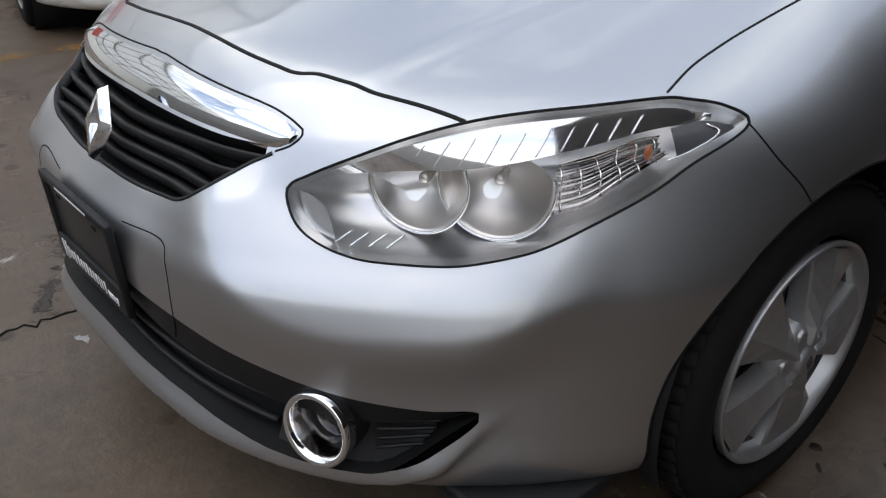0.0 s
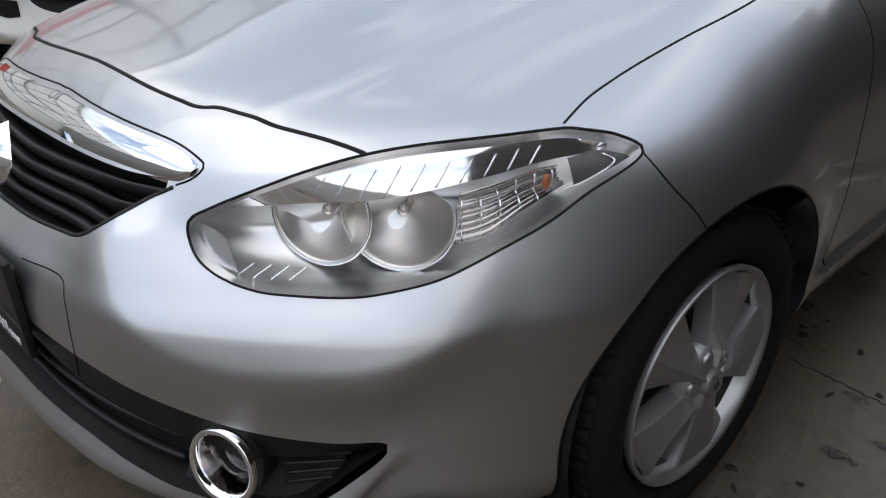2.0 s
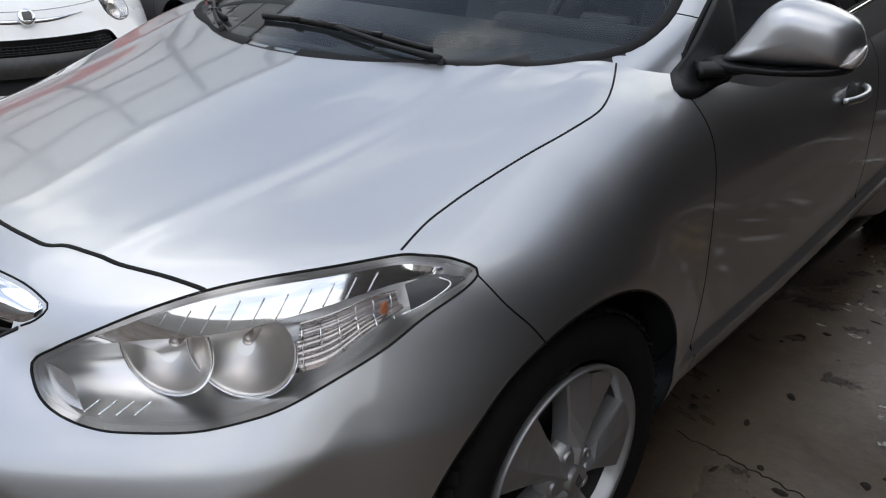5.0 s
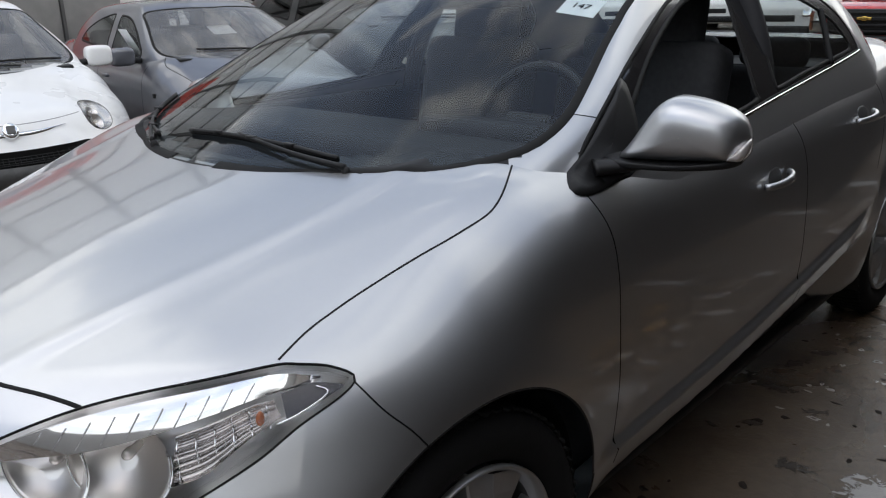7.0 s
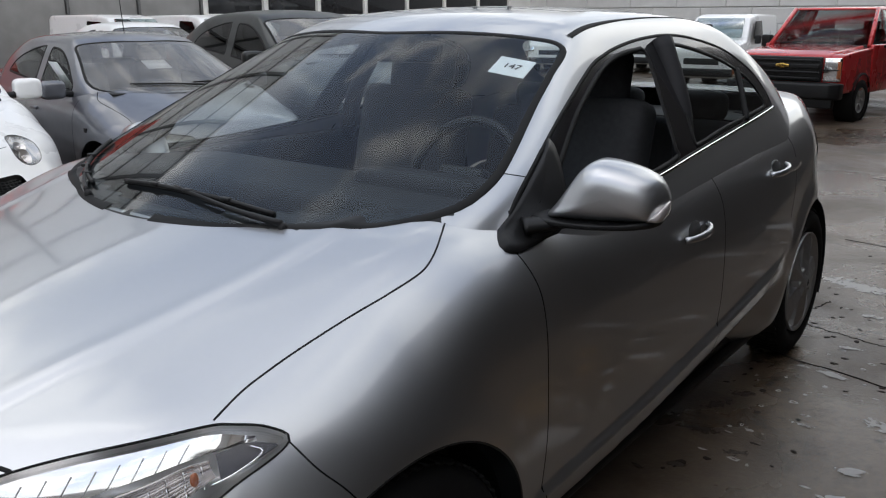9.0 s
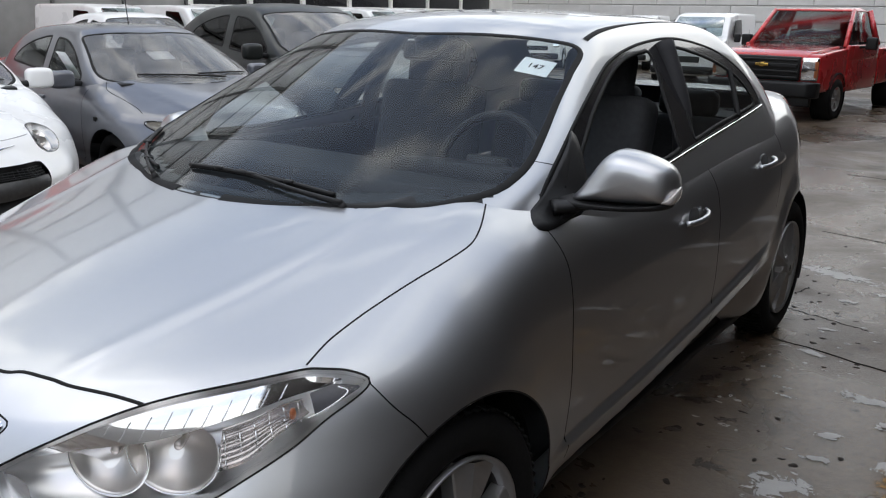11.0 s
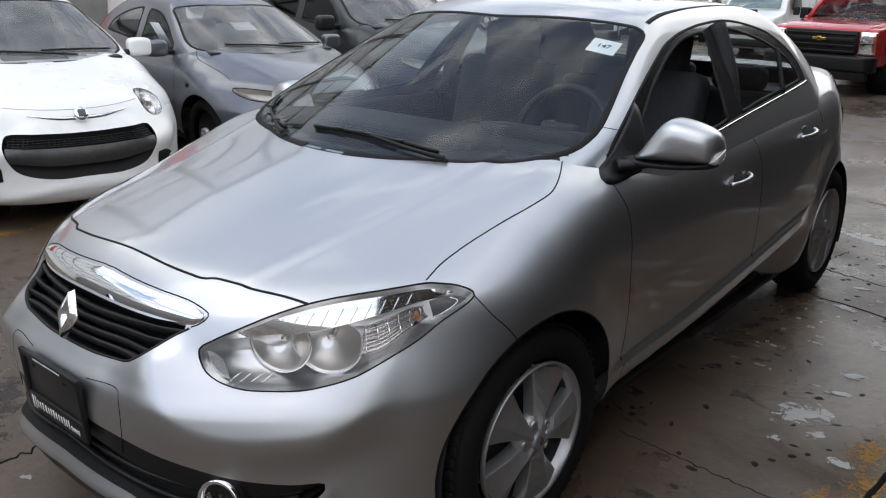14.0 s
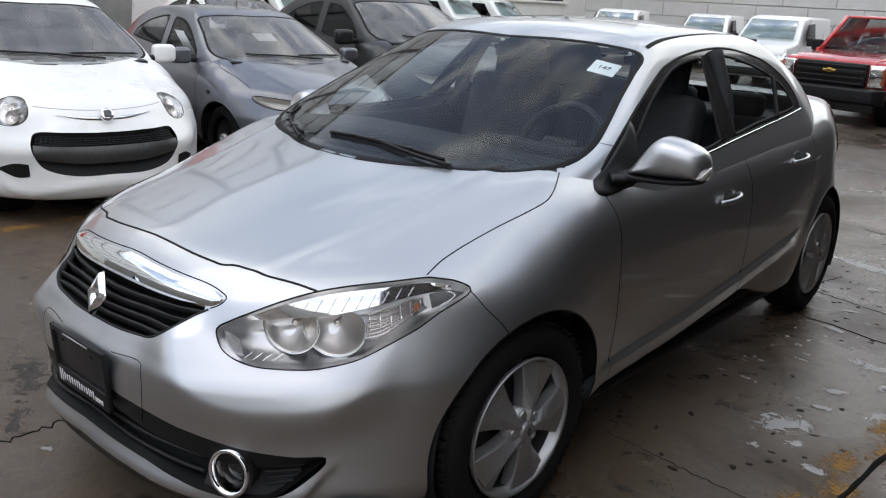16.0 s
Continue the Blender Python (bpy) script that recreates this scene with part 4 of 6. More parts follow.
while x < .118:
    w = rnd.choice((.009, .011, .012, .013))
    big = x < .062
    tall = .040 if x < -.105 else .025 if big else .015
    part("print_bar", box((w * .50, .0012, tall * rnd.uniform(.75, 1.0)), tilt @ pose(x + w / 2, -.0105, -.064 if big else -.070), .0003, 1), PRINT, plate)
    x += w + .0025 if big else w * .8
for k in range(17):
    part("print_bar", box((.0042, .0012, .005), tilt @ pose(-.066 + k * .0083, -.0105, .0775), .0002, 1), PRINT, plate)
for sx in (-.09, .07):
    part("plate_slot", box((.018, .003, .007), tilt @ pose(sx, -.003, .050), .002), SEAL, plate)

# ---- mirrors, handles, wipers, trim ----
def mirror_shell(s):
    """Door mirror: domed silver shell with a flat foot, black lower strip, glass and arm."""
    m = new("door_mirror")
    m.parent = car
    at = pose(.940 * s, .60, 1.050, 0, 0, 14 * s) if s > 0 else pose(-.875, .66, .995, 0, 0, -14)
    rim = resample([(-.130, -.040), (-.110, -.012), (-.086, .024), (-.056, .066), (-.024, .087), (.010, .088), (.060, .077), (.104, .058), (.124, .034), (.131, .004), (.126, -.024), (.108, -.036), (.0, -.042), (-.09, -.043)], 72, True)
    c = np.array((.004, .016))

    def dome(name, outline, deep, back, material, label="", low=None):
        q = outline.mean(0) if low is None else low
        b = bmesh.new()
        rows = []
        for k, y in ((.96, back), (1.0, back * .6), (1.0, 0.0)):
            rows.append([b.verts.new((s * p[0], y, p[1])) for p in q + (outline - q) * k])
        for a in np.linspace(.10, 1, 16) * math.pi / 2:
            k = math.cos(a) ** .62
            rows.append([b.verts.new((s * p[0], -deep * math.sin(a), p[1])) for p in q + (outline - q) * max(k, .01)])
        for p, r in zip(rows, rows[1:]):
            for i in range(len(p)):
                b.faces.new((p[i], p[(i + 1) % len(p)], r[(i + 1) % len(p)], r[i]))
        b.faces.new(rows[0])
        bmesh.ops.recalc_face_normals(b, faces=b.faces)
        b.transform(at)
        return part(name, b, material, m, label)

    dome("shell", rim, .070, .045, SILVER, "silver shell", c)
    strip = resample([(-.165, -.040), (-.10, -.037), (0, -.036), (.10, -.030), (.122, -.026), (.105, -.046), (0, -.058), (-.10, -.060), (-.16, -.056)], 60, True)
    dome("lower_shell", strip, .066, .035, PLASTIC)
    part("mirror_glass", box((.165, .004, .075), at @ pose(.012 * s, .0475, .014), .002), CHROME, m)
    lens = resample([(.080, -.031), (.104, -.012), (.131, .012), (.1335, -.014), (.116, -.033)], 30, True)
    dome("repeater", lens, .054, -.004, AMBERCLEAR, "clear indicator lens")
    part("arm", tube(resample([(.79 * s, .50, .992), (.82 * s, .53, .994), (.86 * s, .57, .998)], 14), np.linspace(.034, .024, 14), 12, flat=.55), PLASTIC, m)


AMBERCLEAR = mat("repeater_lens", (.60, .56, .54), .12, .4, .1, 30, 0, .8)
mirror_shell(1)
mirror_shell(-1)
SAIL = [(.405, .978), (.394, .966), (.402, .955), (.45, .949), (.60, .966), (.68, 1.02), (.73, 1.152), (.662, 1.118), (.585, 1.077), (.497, 1.026), (.43, .992)]
for mirror in (False, True):
    q = resample(SAIL, 60, True)
    c = q.mean(0)
    v, fs = [], []
    for s in (1.0, .96, .8, .5, .02):
        r = c + (q - c) * s
        p = cast(both_f, np.stack([0 * r[:, 0], r[:, 0], r[:, 1]], -1), np.array((1.0, 0, 0)))
        v.append(p + np.array((-.004 if s == 1.0 else .006, 0, 0)))
    for r in range(4):
        fs += [(r * 60 + k, r * 60 + (k + 1) % 60, (r + 1) * 60 + (k + 1) % 60, (r + 1) * 60 + k) for k in range(60)]
    v = np.concatenate(v)
    mesh_object("mirror_sail", v if not mirror else v * (-1, 1, 1), fs if not mirror else [f[::-1] for f in fs], PLASTIC, car)

for y0, z0 in ((1.285, .832), (2.085, .900)):
    for s in (1, -1):
        c0 = side_line([(y0 - .01, z0), (y0 + .01, z0)], 2)[0]
        h = new("door_handle")
        h.parent = car
        arc = np.linspace(0, 1, 22)
        pts = np.stack([s * (c0[0] + .006 + .030 * np.sin(np.pi * arc) ** .6), y0 - .082 + .164 * arc, z0 - .006 + .016 * arc], -1)
        part("grip", tube(pts, .0098 - .003 * np.abs(arc - .5), 12, flat=1.15), SILVER, h)
        b = bmesh.new()
        bmesh.ops.create_uvsphere(b, u_segments=24, v_segments=12, radius=1)
        b.transform(pose(s * (c0[0] - .006), y0, z0, 0, -8 * s, 0) @ Matrix.Diagonal((.010, .058, .036, 1)))
        part("cup", b, DARKMETAL, h)

def on_screen(xz, n, lift):
    q = resample(xz, n)
    p = cast(cabin_f, np.stack([q[:, 0], 0 * q[:, 0] + 1.3, q[:, 1]], -1), np.array((0, -1.0, 0)))
    return p + slope(cabin_f, p) * lift


for xz, arm, pivot in (([(-.14, 1.030), (-.02, 1.034), (.10, 1.033), (.24, 1.027), (.38, 1.014)], [(.42, 1.000), (.30, 1.012), (.17, 1.026), (.06, 1.036)], (.42, 1.000)),
                       ([(-.63, 1.060), (-.56, 1.036), (-.46, 1.022), (-.36, 1.016), (-.27, 1.012)], [(-.24, 1.000), (-.32, 1.008), (-.42, 1.020), (-.47, 1.024)], (-.24, 1.000))):
    w = new("wiper")
    w.parent = car
    part("blade", tube(on_screen(xz, 30, .010), .0050, 8, flat=1.3), PLASTIC, w)
    part("rubber", tube(on_screen(xz, 30, .006), .005, 6), RUBBER, w)
    part("wiper_arm", tube(on_screen(arm, 16, .013), np.linspace(.006, .004, 16), 8, flat=1.3), PLASTIC, w)
    for k in (.25, .5, .75):
        q = on_screen(xz, 30, .013)[int(29 * k)]
        part("clip", box((.030, .014, .010), Matrix.Translation(q), .003), PLASTIC, w)
    q = on_screen([pivot, (pivot[0] + .001, pivot[1])], 2, .004)[0]
    part("pivot_cap", lathe([(0, .010), (.007, .008), (.010, .0), (.011, -.02)], 20, "z"), PLASTIC, w, m=Matrix.Translation(q))
# roof joint strips and roof channel
chan = plan_line([(.548, 1.10), (.535, 1.25), (.520, 1.5), (.50, 2.0), (.49, 2.4)], 60, cabin_f)
lines("roof_strip", chan, np.interp(np.linspace(0, 1, 60), (0, .10, .28, 1), (.020, .018, .009, .007)), .0015, SEAL, f=cabin_f)
roofseam = plan_line([(0, 1.33), (.2, 1.335), (.36, 1.36), (.40, 1.42), (.40, 1.9)], 50, cabin_f)
lines("roof_seam", roofseam, .006, .0006, SEAL, f=cabin_f)
# paper sticker inside the screen
stick = on_screen([(.445, 1.333), (.545, 1.318)], 2, -.004)
lower = on_screen([(.455, 1.296), (.555, 1.281)], 2, -.004)
PAPER = mat("white_paper", (.78, .80, .80), .8, 0, .05, 40)
mesh_object("lot_sticker", [stick[0], stick[1], lower[1], lower[0]] + [tuple(np.array(p) + np.array((0, .001, -.001))) for p in (stick[0], stick[1], lower[1], lower[0])],
            [(0, 1, 2, 3), (7, 6, 5, 4), (0, 4, 5, 1), (1, 5, 6, 2), (2, 6, 7, 3), (3, 7, 4, 0)], PAPER, car, False, "white paper lot sticker")
along = Vector(stick[1] - stick[0]).normalized()
out = along.cross(Vector(stick[0] - lower[0])).normalized()
rise = out.cross(along)
letters = bpy.data.curves.new("lot_number", "FONT")
letters.body, letters.size, letters.extrude, letters.align_x, letters.align_y = "147", .034, .0004, "CENTER", "CENTER"
sheet_of = bpy.data.objects.new("lot_number", letters)
number = new("lot_number", bpy.data.meshes.new_from_object(sheet_of))
bpy.data.objects.remove(sheet_of)
number.data.materials.append(SEAL)
number.parent = car
turn = Matrix((along, rise, out)).transposed().to_4x4()
number.matrix_basis = Matrix.Translation(Vector((stick[0] + stick[1] + lower[0] + lower[1]) / 4) + out * .0015) @ turn

# ---- cabin inside ----
part("floor_pan", box((1.50, 3.2, .05), pose(0, 1.2, .22), .02), PLASTIC, car)
part("underbody", box((1.56, 3.9, .03), pose(0, 1.35, .185), .01), PLASTIC, car)
part("bulkhead", box((1.46, .04, .65), pose(0, .30, .60), .01), PLASTIC, car)
part("boot_wall", box((1.3, .04, .75), pose(0, 2.75, .62), .01), PLASTIC, car)
b = box((1.44, .55, .20), pose(0, .60, .90, -6, 0, 0), .06, 4)
part("dashboard", b, DASH, car)
b = box((.42, .20, .085), pose(.36, .72, .985, -8, 0, 0), .040, 4)
part("instrument_hood", b, DASH, car)
ringpts = [(.36 + .185 * math.cos(t), .86 + .185 * math.sin(t) * .42, .98 + .185 * math.sin(t) * .90) for t in np.linspace(0, 2 * math.pi, 48, endpoint=False)]
part("steering_wheel", tube(ringpts, .016, 10, True), PLASTIC, car)
part("wheel_boss", box((.16, .05, .12), pose(.36, .85, .97, -25, 0, 0), .025, 3), PLASTIC, car)


def seat(x, y, wide):
    s = new("seat")
    s.parent = car
    part("cushion", box((wide, .52, .16), pose(x, y, .52, 6, 0, 0), .06, 4), CLOTH, s)
    tall = .64 if wide < .8 else .48
    part("backrest", box((wide - .02, .15, tall), pose(x, y + .30, .54 + tall / 2, -14, 0, 0), .06, 4), CLOTH, s)
    for hx in ((0,) if wide < .8 else (-.38, 0, .38)):
        part("headrest", box((.27, .11, .20 if wide < .8 else .12), pose(x + hx, y + .40, 1.235 if wide < .8 else 1.07, -10, 0, 0), .05, 4), CLOTH, s)
        for k in (-.05, .05):
            part("post", tube([(x + hx + k, y + .375, 1.02), (x + hx + k, y + .39, 1.16 if wide < .8 else 1.05)], .006, 8), CHROME, s)


seat(.37, 1.18, .50)
seat(-.37, 1.18, .50)
seat(0, 2.10, 1.22)
for s in (1, -1):
    part("inner_door", box((.05, 1.9, .52), pose(s * .77, 1.45, .72, 0, 6 * s, 0), .02), DASH, car)
    part("pillar_trim", tube(resample([(s * .74, 1.52, .95), (s * .70, 1.55, 1.15), (s * .60, 1.60, 1.36)], 14), .035, 10), DASH, car)
part("rear_shelf", box((1.2, .40, .03), pose(0, 2.72, 1.00), .01), DASH, car)
part("roof_lining", box((.95, 1.25, .02), pose(0, 1.75, 1.395, 0, 0, 0), .01), DASH, car)
part("rear_view_mirror", box((.24, .03, .065), pose(0, 1.06, 1.325, -15, 0, 8), .014, 3), PLASTIC, car)
part("mirror_foot", box((.09, .10, .05), pose(0, 1.04, 1.365, 24, 0, 0), .02, 3), PLASTIC, car)


# ---- the yard: one sheet of stained concrete ----
def concrete():
    m = bpy.data.materials.new("wet_concrete")
    m.use_nodes = True
    n, l = m.node_tree.nodes, m.node_tree.links
    p = n["Principled BSDF"]
    c = n.new("ShaderNodeTexCoord")

    def noise_at(scale, detail, rough=.55, distort=0.0):
        t = n.new("ShaderNodeTexNoise")
        t.inputs["Scale"].default_value, t.inputs["Detail"].default_value, t.inputs["Roughness"].default_value, t.inputs["Distortion"].default_value = scale, detail, rough, distort
        l.new(c.outputs["Object"], t.inputs["Vector"])
        return t.outputs["Fac"]

    def ramp_of(src, stops):
        r = n.new("ShaderNodeValToRGB")
        e = r.color_ramp.elements
        e[0].position, e[0].color = stops[0][0], (*stops[0][1], 1)
        e[1].position, e[1].color = stops[-1][0], (*stops[-1][1], 1)
        for q, col in stops[1:-1]:
            k = e.new(q)
            k.color = (*col, 1)
        l.new(src, r.inputs["Fac"])
        return r.outputs["Color"]

    def blend_of(kind, a, b, fac=1.0):
        x = n.new("ShaderNodeMix")
        x.data_type, x.blend_type = "RGBA", kind
        if isinstance(fac, float):
            x.inputs["Factor"].default_value = fac
        else:
            l.new(fac, x.inputs["Factor"])
        l.new(a, x.inputs["A"])
        l.new(b, x.inputs["B"])
        return x.outputs["Result"]

    broad = ramp_of(noise_at(.55, 6, .6), [(.30, (.059, .040, .026)), (.52, (.092, .066, .044)), (.75, (.133, .097, .066))])
    fine = ramp_of(noise_at(26, 8, .7), [(.30, (.70, .70, .70)), (.70, (1.16, 1.15, 1.13))])
    col = blend_of("MULTIPLY", broad, fine)
    stain = ramp_of(noise_at(1.7, 9, .62, .8), [(.54, (1, 1, 1)), (.64, (.55, .50, .46))])
    col = blend_of("MULTIPLY", col, stain)
    spots = n.new("ShaderNodeTexVoronoi")
    spots.inputs["Scale"].default_value, spots.inputs["Randomness"].default_value = 6.5, 1.0
    l.new(c.outputs["Object"], spots.inputs["Vector"])
    dots = ramp_of(spots.outputs["Distance"], [(.13, (.34, .30, .27)), (.19, (1, 1, 1))])
    some = ramp_of(noise_at(1.1, 3), [(.44, (0, 0, 0)), (.56, (1, 1, 1))])
    col = blend_of("MIX", col, blend_of("MULTIPLY", col, dots), some)
    pale = ramp_of(noise_at(2.3, 10, .68, 1.4), [(.66, (0, 0, 0)), (.70, (1, 1, 1))])
    white = n.new("ShaderNodeRGB")
    white.outputs[0].default_value = (.34, .32, .30, 1)
    col = blend_of("MIX", col, white.outputs[0], pale)
    l.new(col, p.inputs["Base Color"])
    wet = ramp_of(noise_at(.8, 6, .6, .4), [(.42, (.24, .24, .24)), (.62, (.62, .62, .62))])
    l.new(wet, p.inputs["Roughness"])
    b = n.new("ShaderNodeBump")
    b.inputs["Strength"].default_value, b.inputs["Distance"].default_value = .6, .004
    l.new(noise_at(60, 8, .7), b.inputs["Height"])
    l.new(b.outputs["Normal"], p.inputs["Normal"])
    return m


CONCRETE = concrete()
b = bmesh.new()
bmesh.ops.create_grid(b, x_segments=30, y_segments=30, size=250)
tagged(part("ground", b, CONCRETE, None, "", True), "stained wet grey concrete yard", "ground", "", "structure")

JOINT = mat("joint_filler", (.010, .009, .008), .9, 0, .3, 30, .001, spec=.1)


def wander(a, b, n, wob, seed):
    r = random.Random(seed)
    k = np.linspace(0, 1, n)[:, None]
    p = np.array(a) + (np.array(b) - np.array(a)) * k
    d = np.array(b) - np.array(a)
    nrm = np.array((-d[1], d[0])) / np.hypot(*d)
    return p + nrm * np.array([r.uniform(-wob, wob) for _ in range(n)])[:, None]


def ground_line(name, a, b, width, wob, seed, material, z, label, category, n=40):
    p = wander(a, b, n, wob, seed)
    t = np.gradient(p, axis=0)
    s = np.stack([-t[:, 1], t[:, 0]], -1) / np.linalg.norm(t, axis=1, keepdims=True)
    r = random.Random(seed + 1)
    bm = bmesh.new()
    rows = []
    for i in range(n):
        w0, w1 = width * r.uniform(.65, 1.2) / 2, width * r.uniform(.65, 1.2) / 2
        rows.append([bm.verts.new((*(p[i] + s[i] * q), h)) for q, h in ((-w0, -.002), (-w0 * .9, z), (w1 * .9, z), (w1, -.002))])
    for q0, q1 in zip(rows, rows[1:]):
        for k in range(3):
            bm.faces.new((q0[k], q0[k + 1], q1[k + 1], q1[k]))
    return tagged(part(name, bm, material, None), label, category, "", "structure")


# slab joints and cracks
ground_line("slab_joint", (1.56, .75), (1.75, 3.4), .022, .003, 1, JOINT, .0028, "dark open joint between concrete slabs", "joint")
ground_line("slab_joint", (.75, 2.62), (3.4, 2.05), .010, .010, 2, JOINT, .0022, "dark open joint between concrete slabs", "joint")
ground_line("slab_joint", (.55, 4.9), (4.4, 4.2), .012, .008, 3, JOINT, .0022, "dark open joint between concrete slabs", "joint")
ground_line("slab_joint", (1.75, 3.4), (2.3, 12.0), .020, .006, 4, JOINT, .0024, "dark open joint between concrete slabs", "joint", 60)
ground_line("slab_joint", (.2, 7.4), (6.0, 6.6), .014, .01, 5, JOINT, .0022, "dark open joint between concrete slabs", "joint")
ground_line("crack", (.78, .70), (1.42, .64), .005, .008, 6, JOINT, .0009, "ragged crack in the concrete", "crack", 50)
ground_line("crack", (-.62, -.62), (-1.5, -.02), .012, .02, 7, JOINT, .0018, "ragged crack in the concrete", "crack", 50)
ground_line("crack", (-.62, -.62), (-.58, -1.6), .010, .02, 8, JOINT, .0018, "ragged crack in the concrete", "crack", 50)
ground_line("crack", (.70, 3.09), (1.20, 2.97), .008, .010, 9, JOINT, .0014, "ragged crack in the concrete", "crack", 40)
ground_line("crack", (.72, 3.12), (.80, 3.50), .006, .012, 10, JOINT, .0014, "ragged crack in the concrete", "crack", 24)


def stain(name, base, rough, scale, soft, amount=1.0):
    """Material of a ragged patch: noise eats it away towards its border."""
    m = mat(name, base, rough, 0, .22, 24, .0008, 0, .12)
    n, l = m.node_tree.nodes, m.node_tree.links
    c, g, z, length = (n.new("ShaderNode" + k) for k in ("TexCoord", "NewGeometry", "TexNoise", "VectorMath"))
    length.operation = "LENGTH"
    z.inputs["Scale"].default_value, z.inputs["Detail"].default_value, z.inputs["Roughness"].default_value, z.inputs["Distortion"].default_value = scale, 8.0, .62, .9
    l.new(c.outputs["Object"], length.inputs[0])
    l.new(g.outputs["Position"], z.inputs["Vector"])
    k = n.new("ShaderNodeMath")
    k.operation, k.inputs[1].default_value = "MULTIPLY_ADD", -.42
    l.new(length.outputs["Value"], k.inputs[0])
    l.new(z.outputs["Fac"], k.inputs[2])
    r = n.new("ShaderNodeMapRange")
    r.inputs["From Min"].default_value, r.inputs["From Max"].default_value, r.inputs["To Max"].default_value = .27, .27 + soft, amount
    l.new(k.outputs[0], r.inputs["Value"])
    l.new(r.outputs["Result"], n["Principled BSDF"].inputs["Alpha"])
    return m


def blotch(name, x, y, rx, ry, turn, seed, material, z, label, category):
    """A flat ragged-edged patch lying on the ground."""
    r = random.Random(seed)
    ph = [r.uniform(0, 6.3) for _ in range(4)]
    bm = bmesh.new()
    rings = []
    for s in (1.3, .8, .3):
        rings.append([bm.verts.new((q * math.cos(a), q * math.sin(a), 0)) for a in (2 * math.pi * k / 40 for k in range(40)) for q in (s * (1 + sum(math.sin(a * (i + 2) + ph[i]) * .10 for i in range(4))),)])
    for p, q in zip(rings, rings[1:]):
        for k in range(40):
            bm.faces.new((p[k], p[(k + 1) % 40], q[(k + 1) % 40], q[k]))
    bm.faces.new(rings[-1])
    ob = part(name, bm, material, None)
    ob.matrix_world = pose(x, y, z, 0, 0, turn) @ Matrix.Diagonal((rx, ry, 1, 1))
    return tagged(ob, label, category, "", "structure")


SOAP = stain("dried_soap", (.38, .37, .355), .42, 18, .07, .88)
OILY = stain("damp_stain", (.030, .023, .018), .50, 22, .14, .9)
PAINT = stain("worn_yellow_paint", (.29, .155, .036), .75, 26, .16, .85)
for k, (x, y, rx, ry, tn) in enumerate(((1.24, 1.27, .20, .12, 50), (1.33, 1.14, .09, .05, 80), (1.34, 2.13, .20, .07, -4), (.86, 3.86, .42, .15, -14), (1.25, 3.62, .34, .08, 10), (1.52, 1.62, .12, .07, 60), (1.30, 1.53, .07, .04, 20),
                                         (1.29, 1.73, .08, .045, 30), (1.07, 1.97, .07, .03, 0), (1.04, 2.51, .10, .05, -20), (1.04, 2.87, .09, .04, 10), (.92, 2.53, .05, .03, 40), (1.01, 3.37, .12, .05, 0), (1.23, 1.02, .05, .035, 0), (1.6, 5.2, .9, .16, -8),
                                         (-.48, -.82, .07, .03, 20), (1.42, 2.75, .15, .06, 30), (1.45, 1.95, .10, .05, 70), (1.45, 1.0, .08, .05, 0), (1.9, 2.6, .3, .1, 0), (1.9, 4.2, .5, .12, -8), (1.25, 4.6, .40, .07, -10), (1.5, 2.42, .14, .05, -30))):
    blotch("soap_patch", x, y, rx, ry, tn, 20 + k, SOAP, .0016 + .0001 * k, "pale dried soap patch on concrete", "stain")
for k, (x, y, rx, ry, tn) in enumerate(((.77, 1.95, .11, .045, 60), (.82, 2.10, .10, .04, 50), (.80, 1.72, .14, .05, 10), (.98, .65, .045, .035, 20), (1.02, .41, .075, .05, 0), (1.08, .51, .05, .03, 0), (.82, 1.43, .06, .03, 30), (1.01, 1.26, .10, .06, 10), (.73, 1.34, .05, .03, 0), (.95, 1.62, .10, .04, 30), (1.20, .42, .05, .04, 20), (1.28, .18, .08, .06, 0),
                                         (-1.05, -.62, .34, .11, -22), (-.74, -.80, .20, .07, -35), (-.80, -.60, .16, .06, 20), (.9, 10.2, 3.6, .55, -8))):
    blotch("damp_stain", x, y, rx, ry, tn, 50 + k, OILY, .0012, "dark damp stain on concrete", "stain")
DRIP = mat("wet_drip", (.022, .017, .014), .75, 0, .3, 18, 0, 0, .1, spec=.15)
r = random.Random(9)
leafy = bmesh.new()
for k in range(260):
    x, y = r.uniform(.72, 2.4), r.uniform(-.1, 5.5)
    w, d, a = r.uniform(.006, .017), r.uniform(.007, .022), r.uniform(0, 3.1)
    vs_ = []
    for t in range(7):
        q = 2 * math.pi * t / 7
        f = r.uniform(.7, 1.2)
        px, py = w * f * math.cos(q), d * f * math.sin(q)
        vs_.append((x + px * math.cos(a) - py * math.sin(a), y + px * math.sin(a) + py * math.cos(a)))
    lo = [leafy.verts.new((*p, -.001)) for p in vs_]
    hi = [leafy.verts.new((p[0] * .92 + x * .08, p[1] * .92 + y * .08, .0009)) for p in vs_]
    leafy.faces.new(hi)
    for t in range(7):
        leafy.faces.new((lo[t], lo[(t + 1) % 7], hi[(t + 1) % 7], hi[t]))
flecks = bmesh.new()
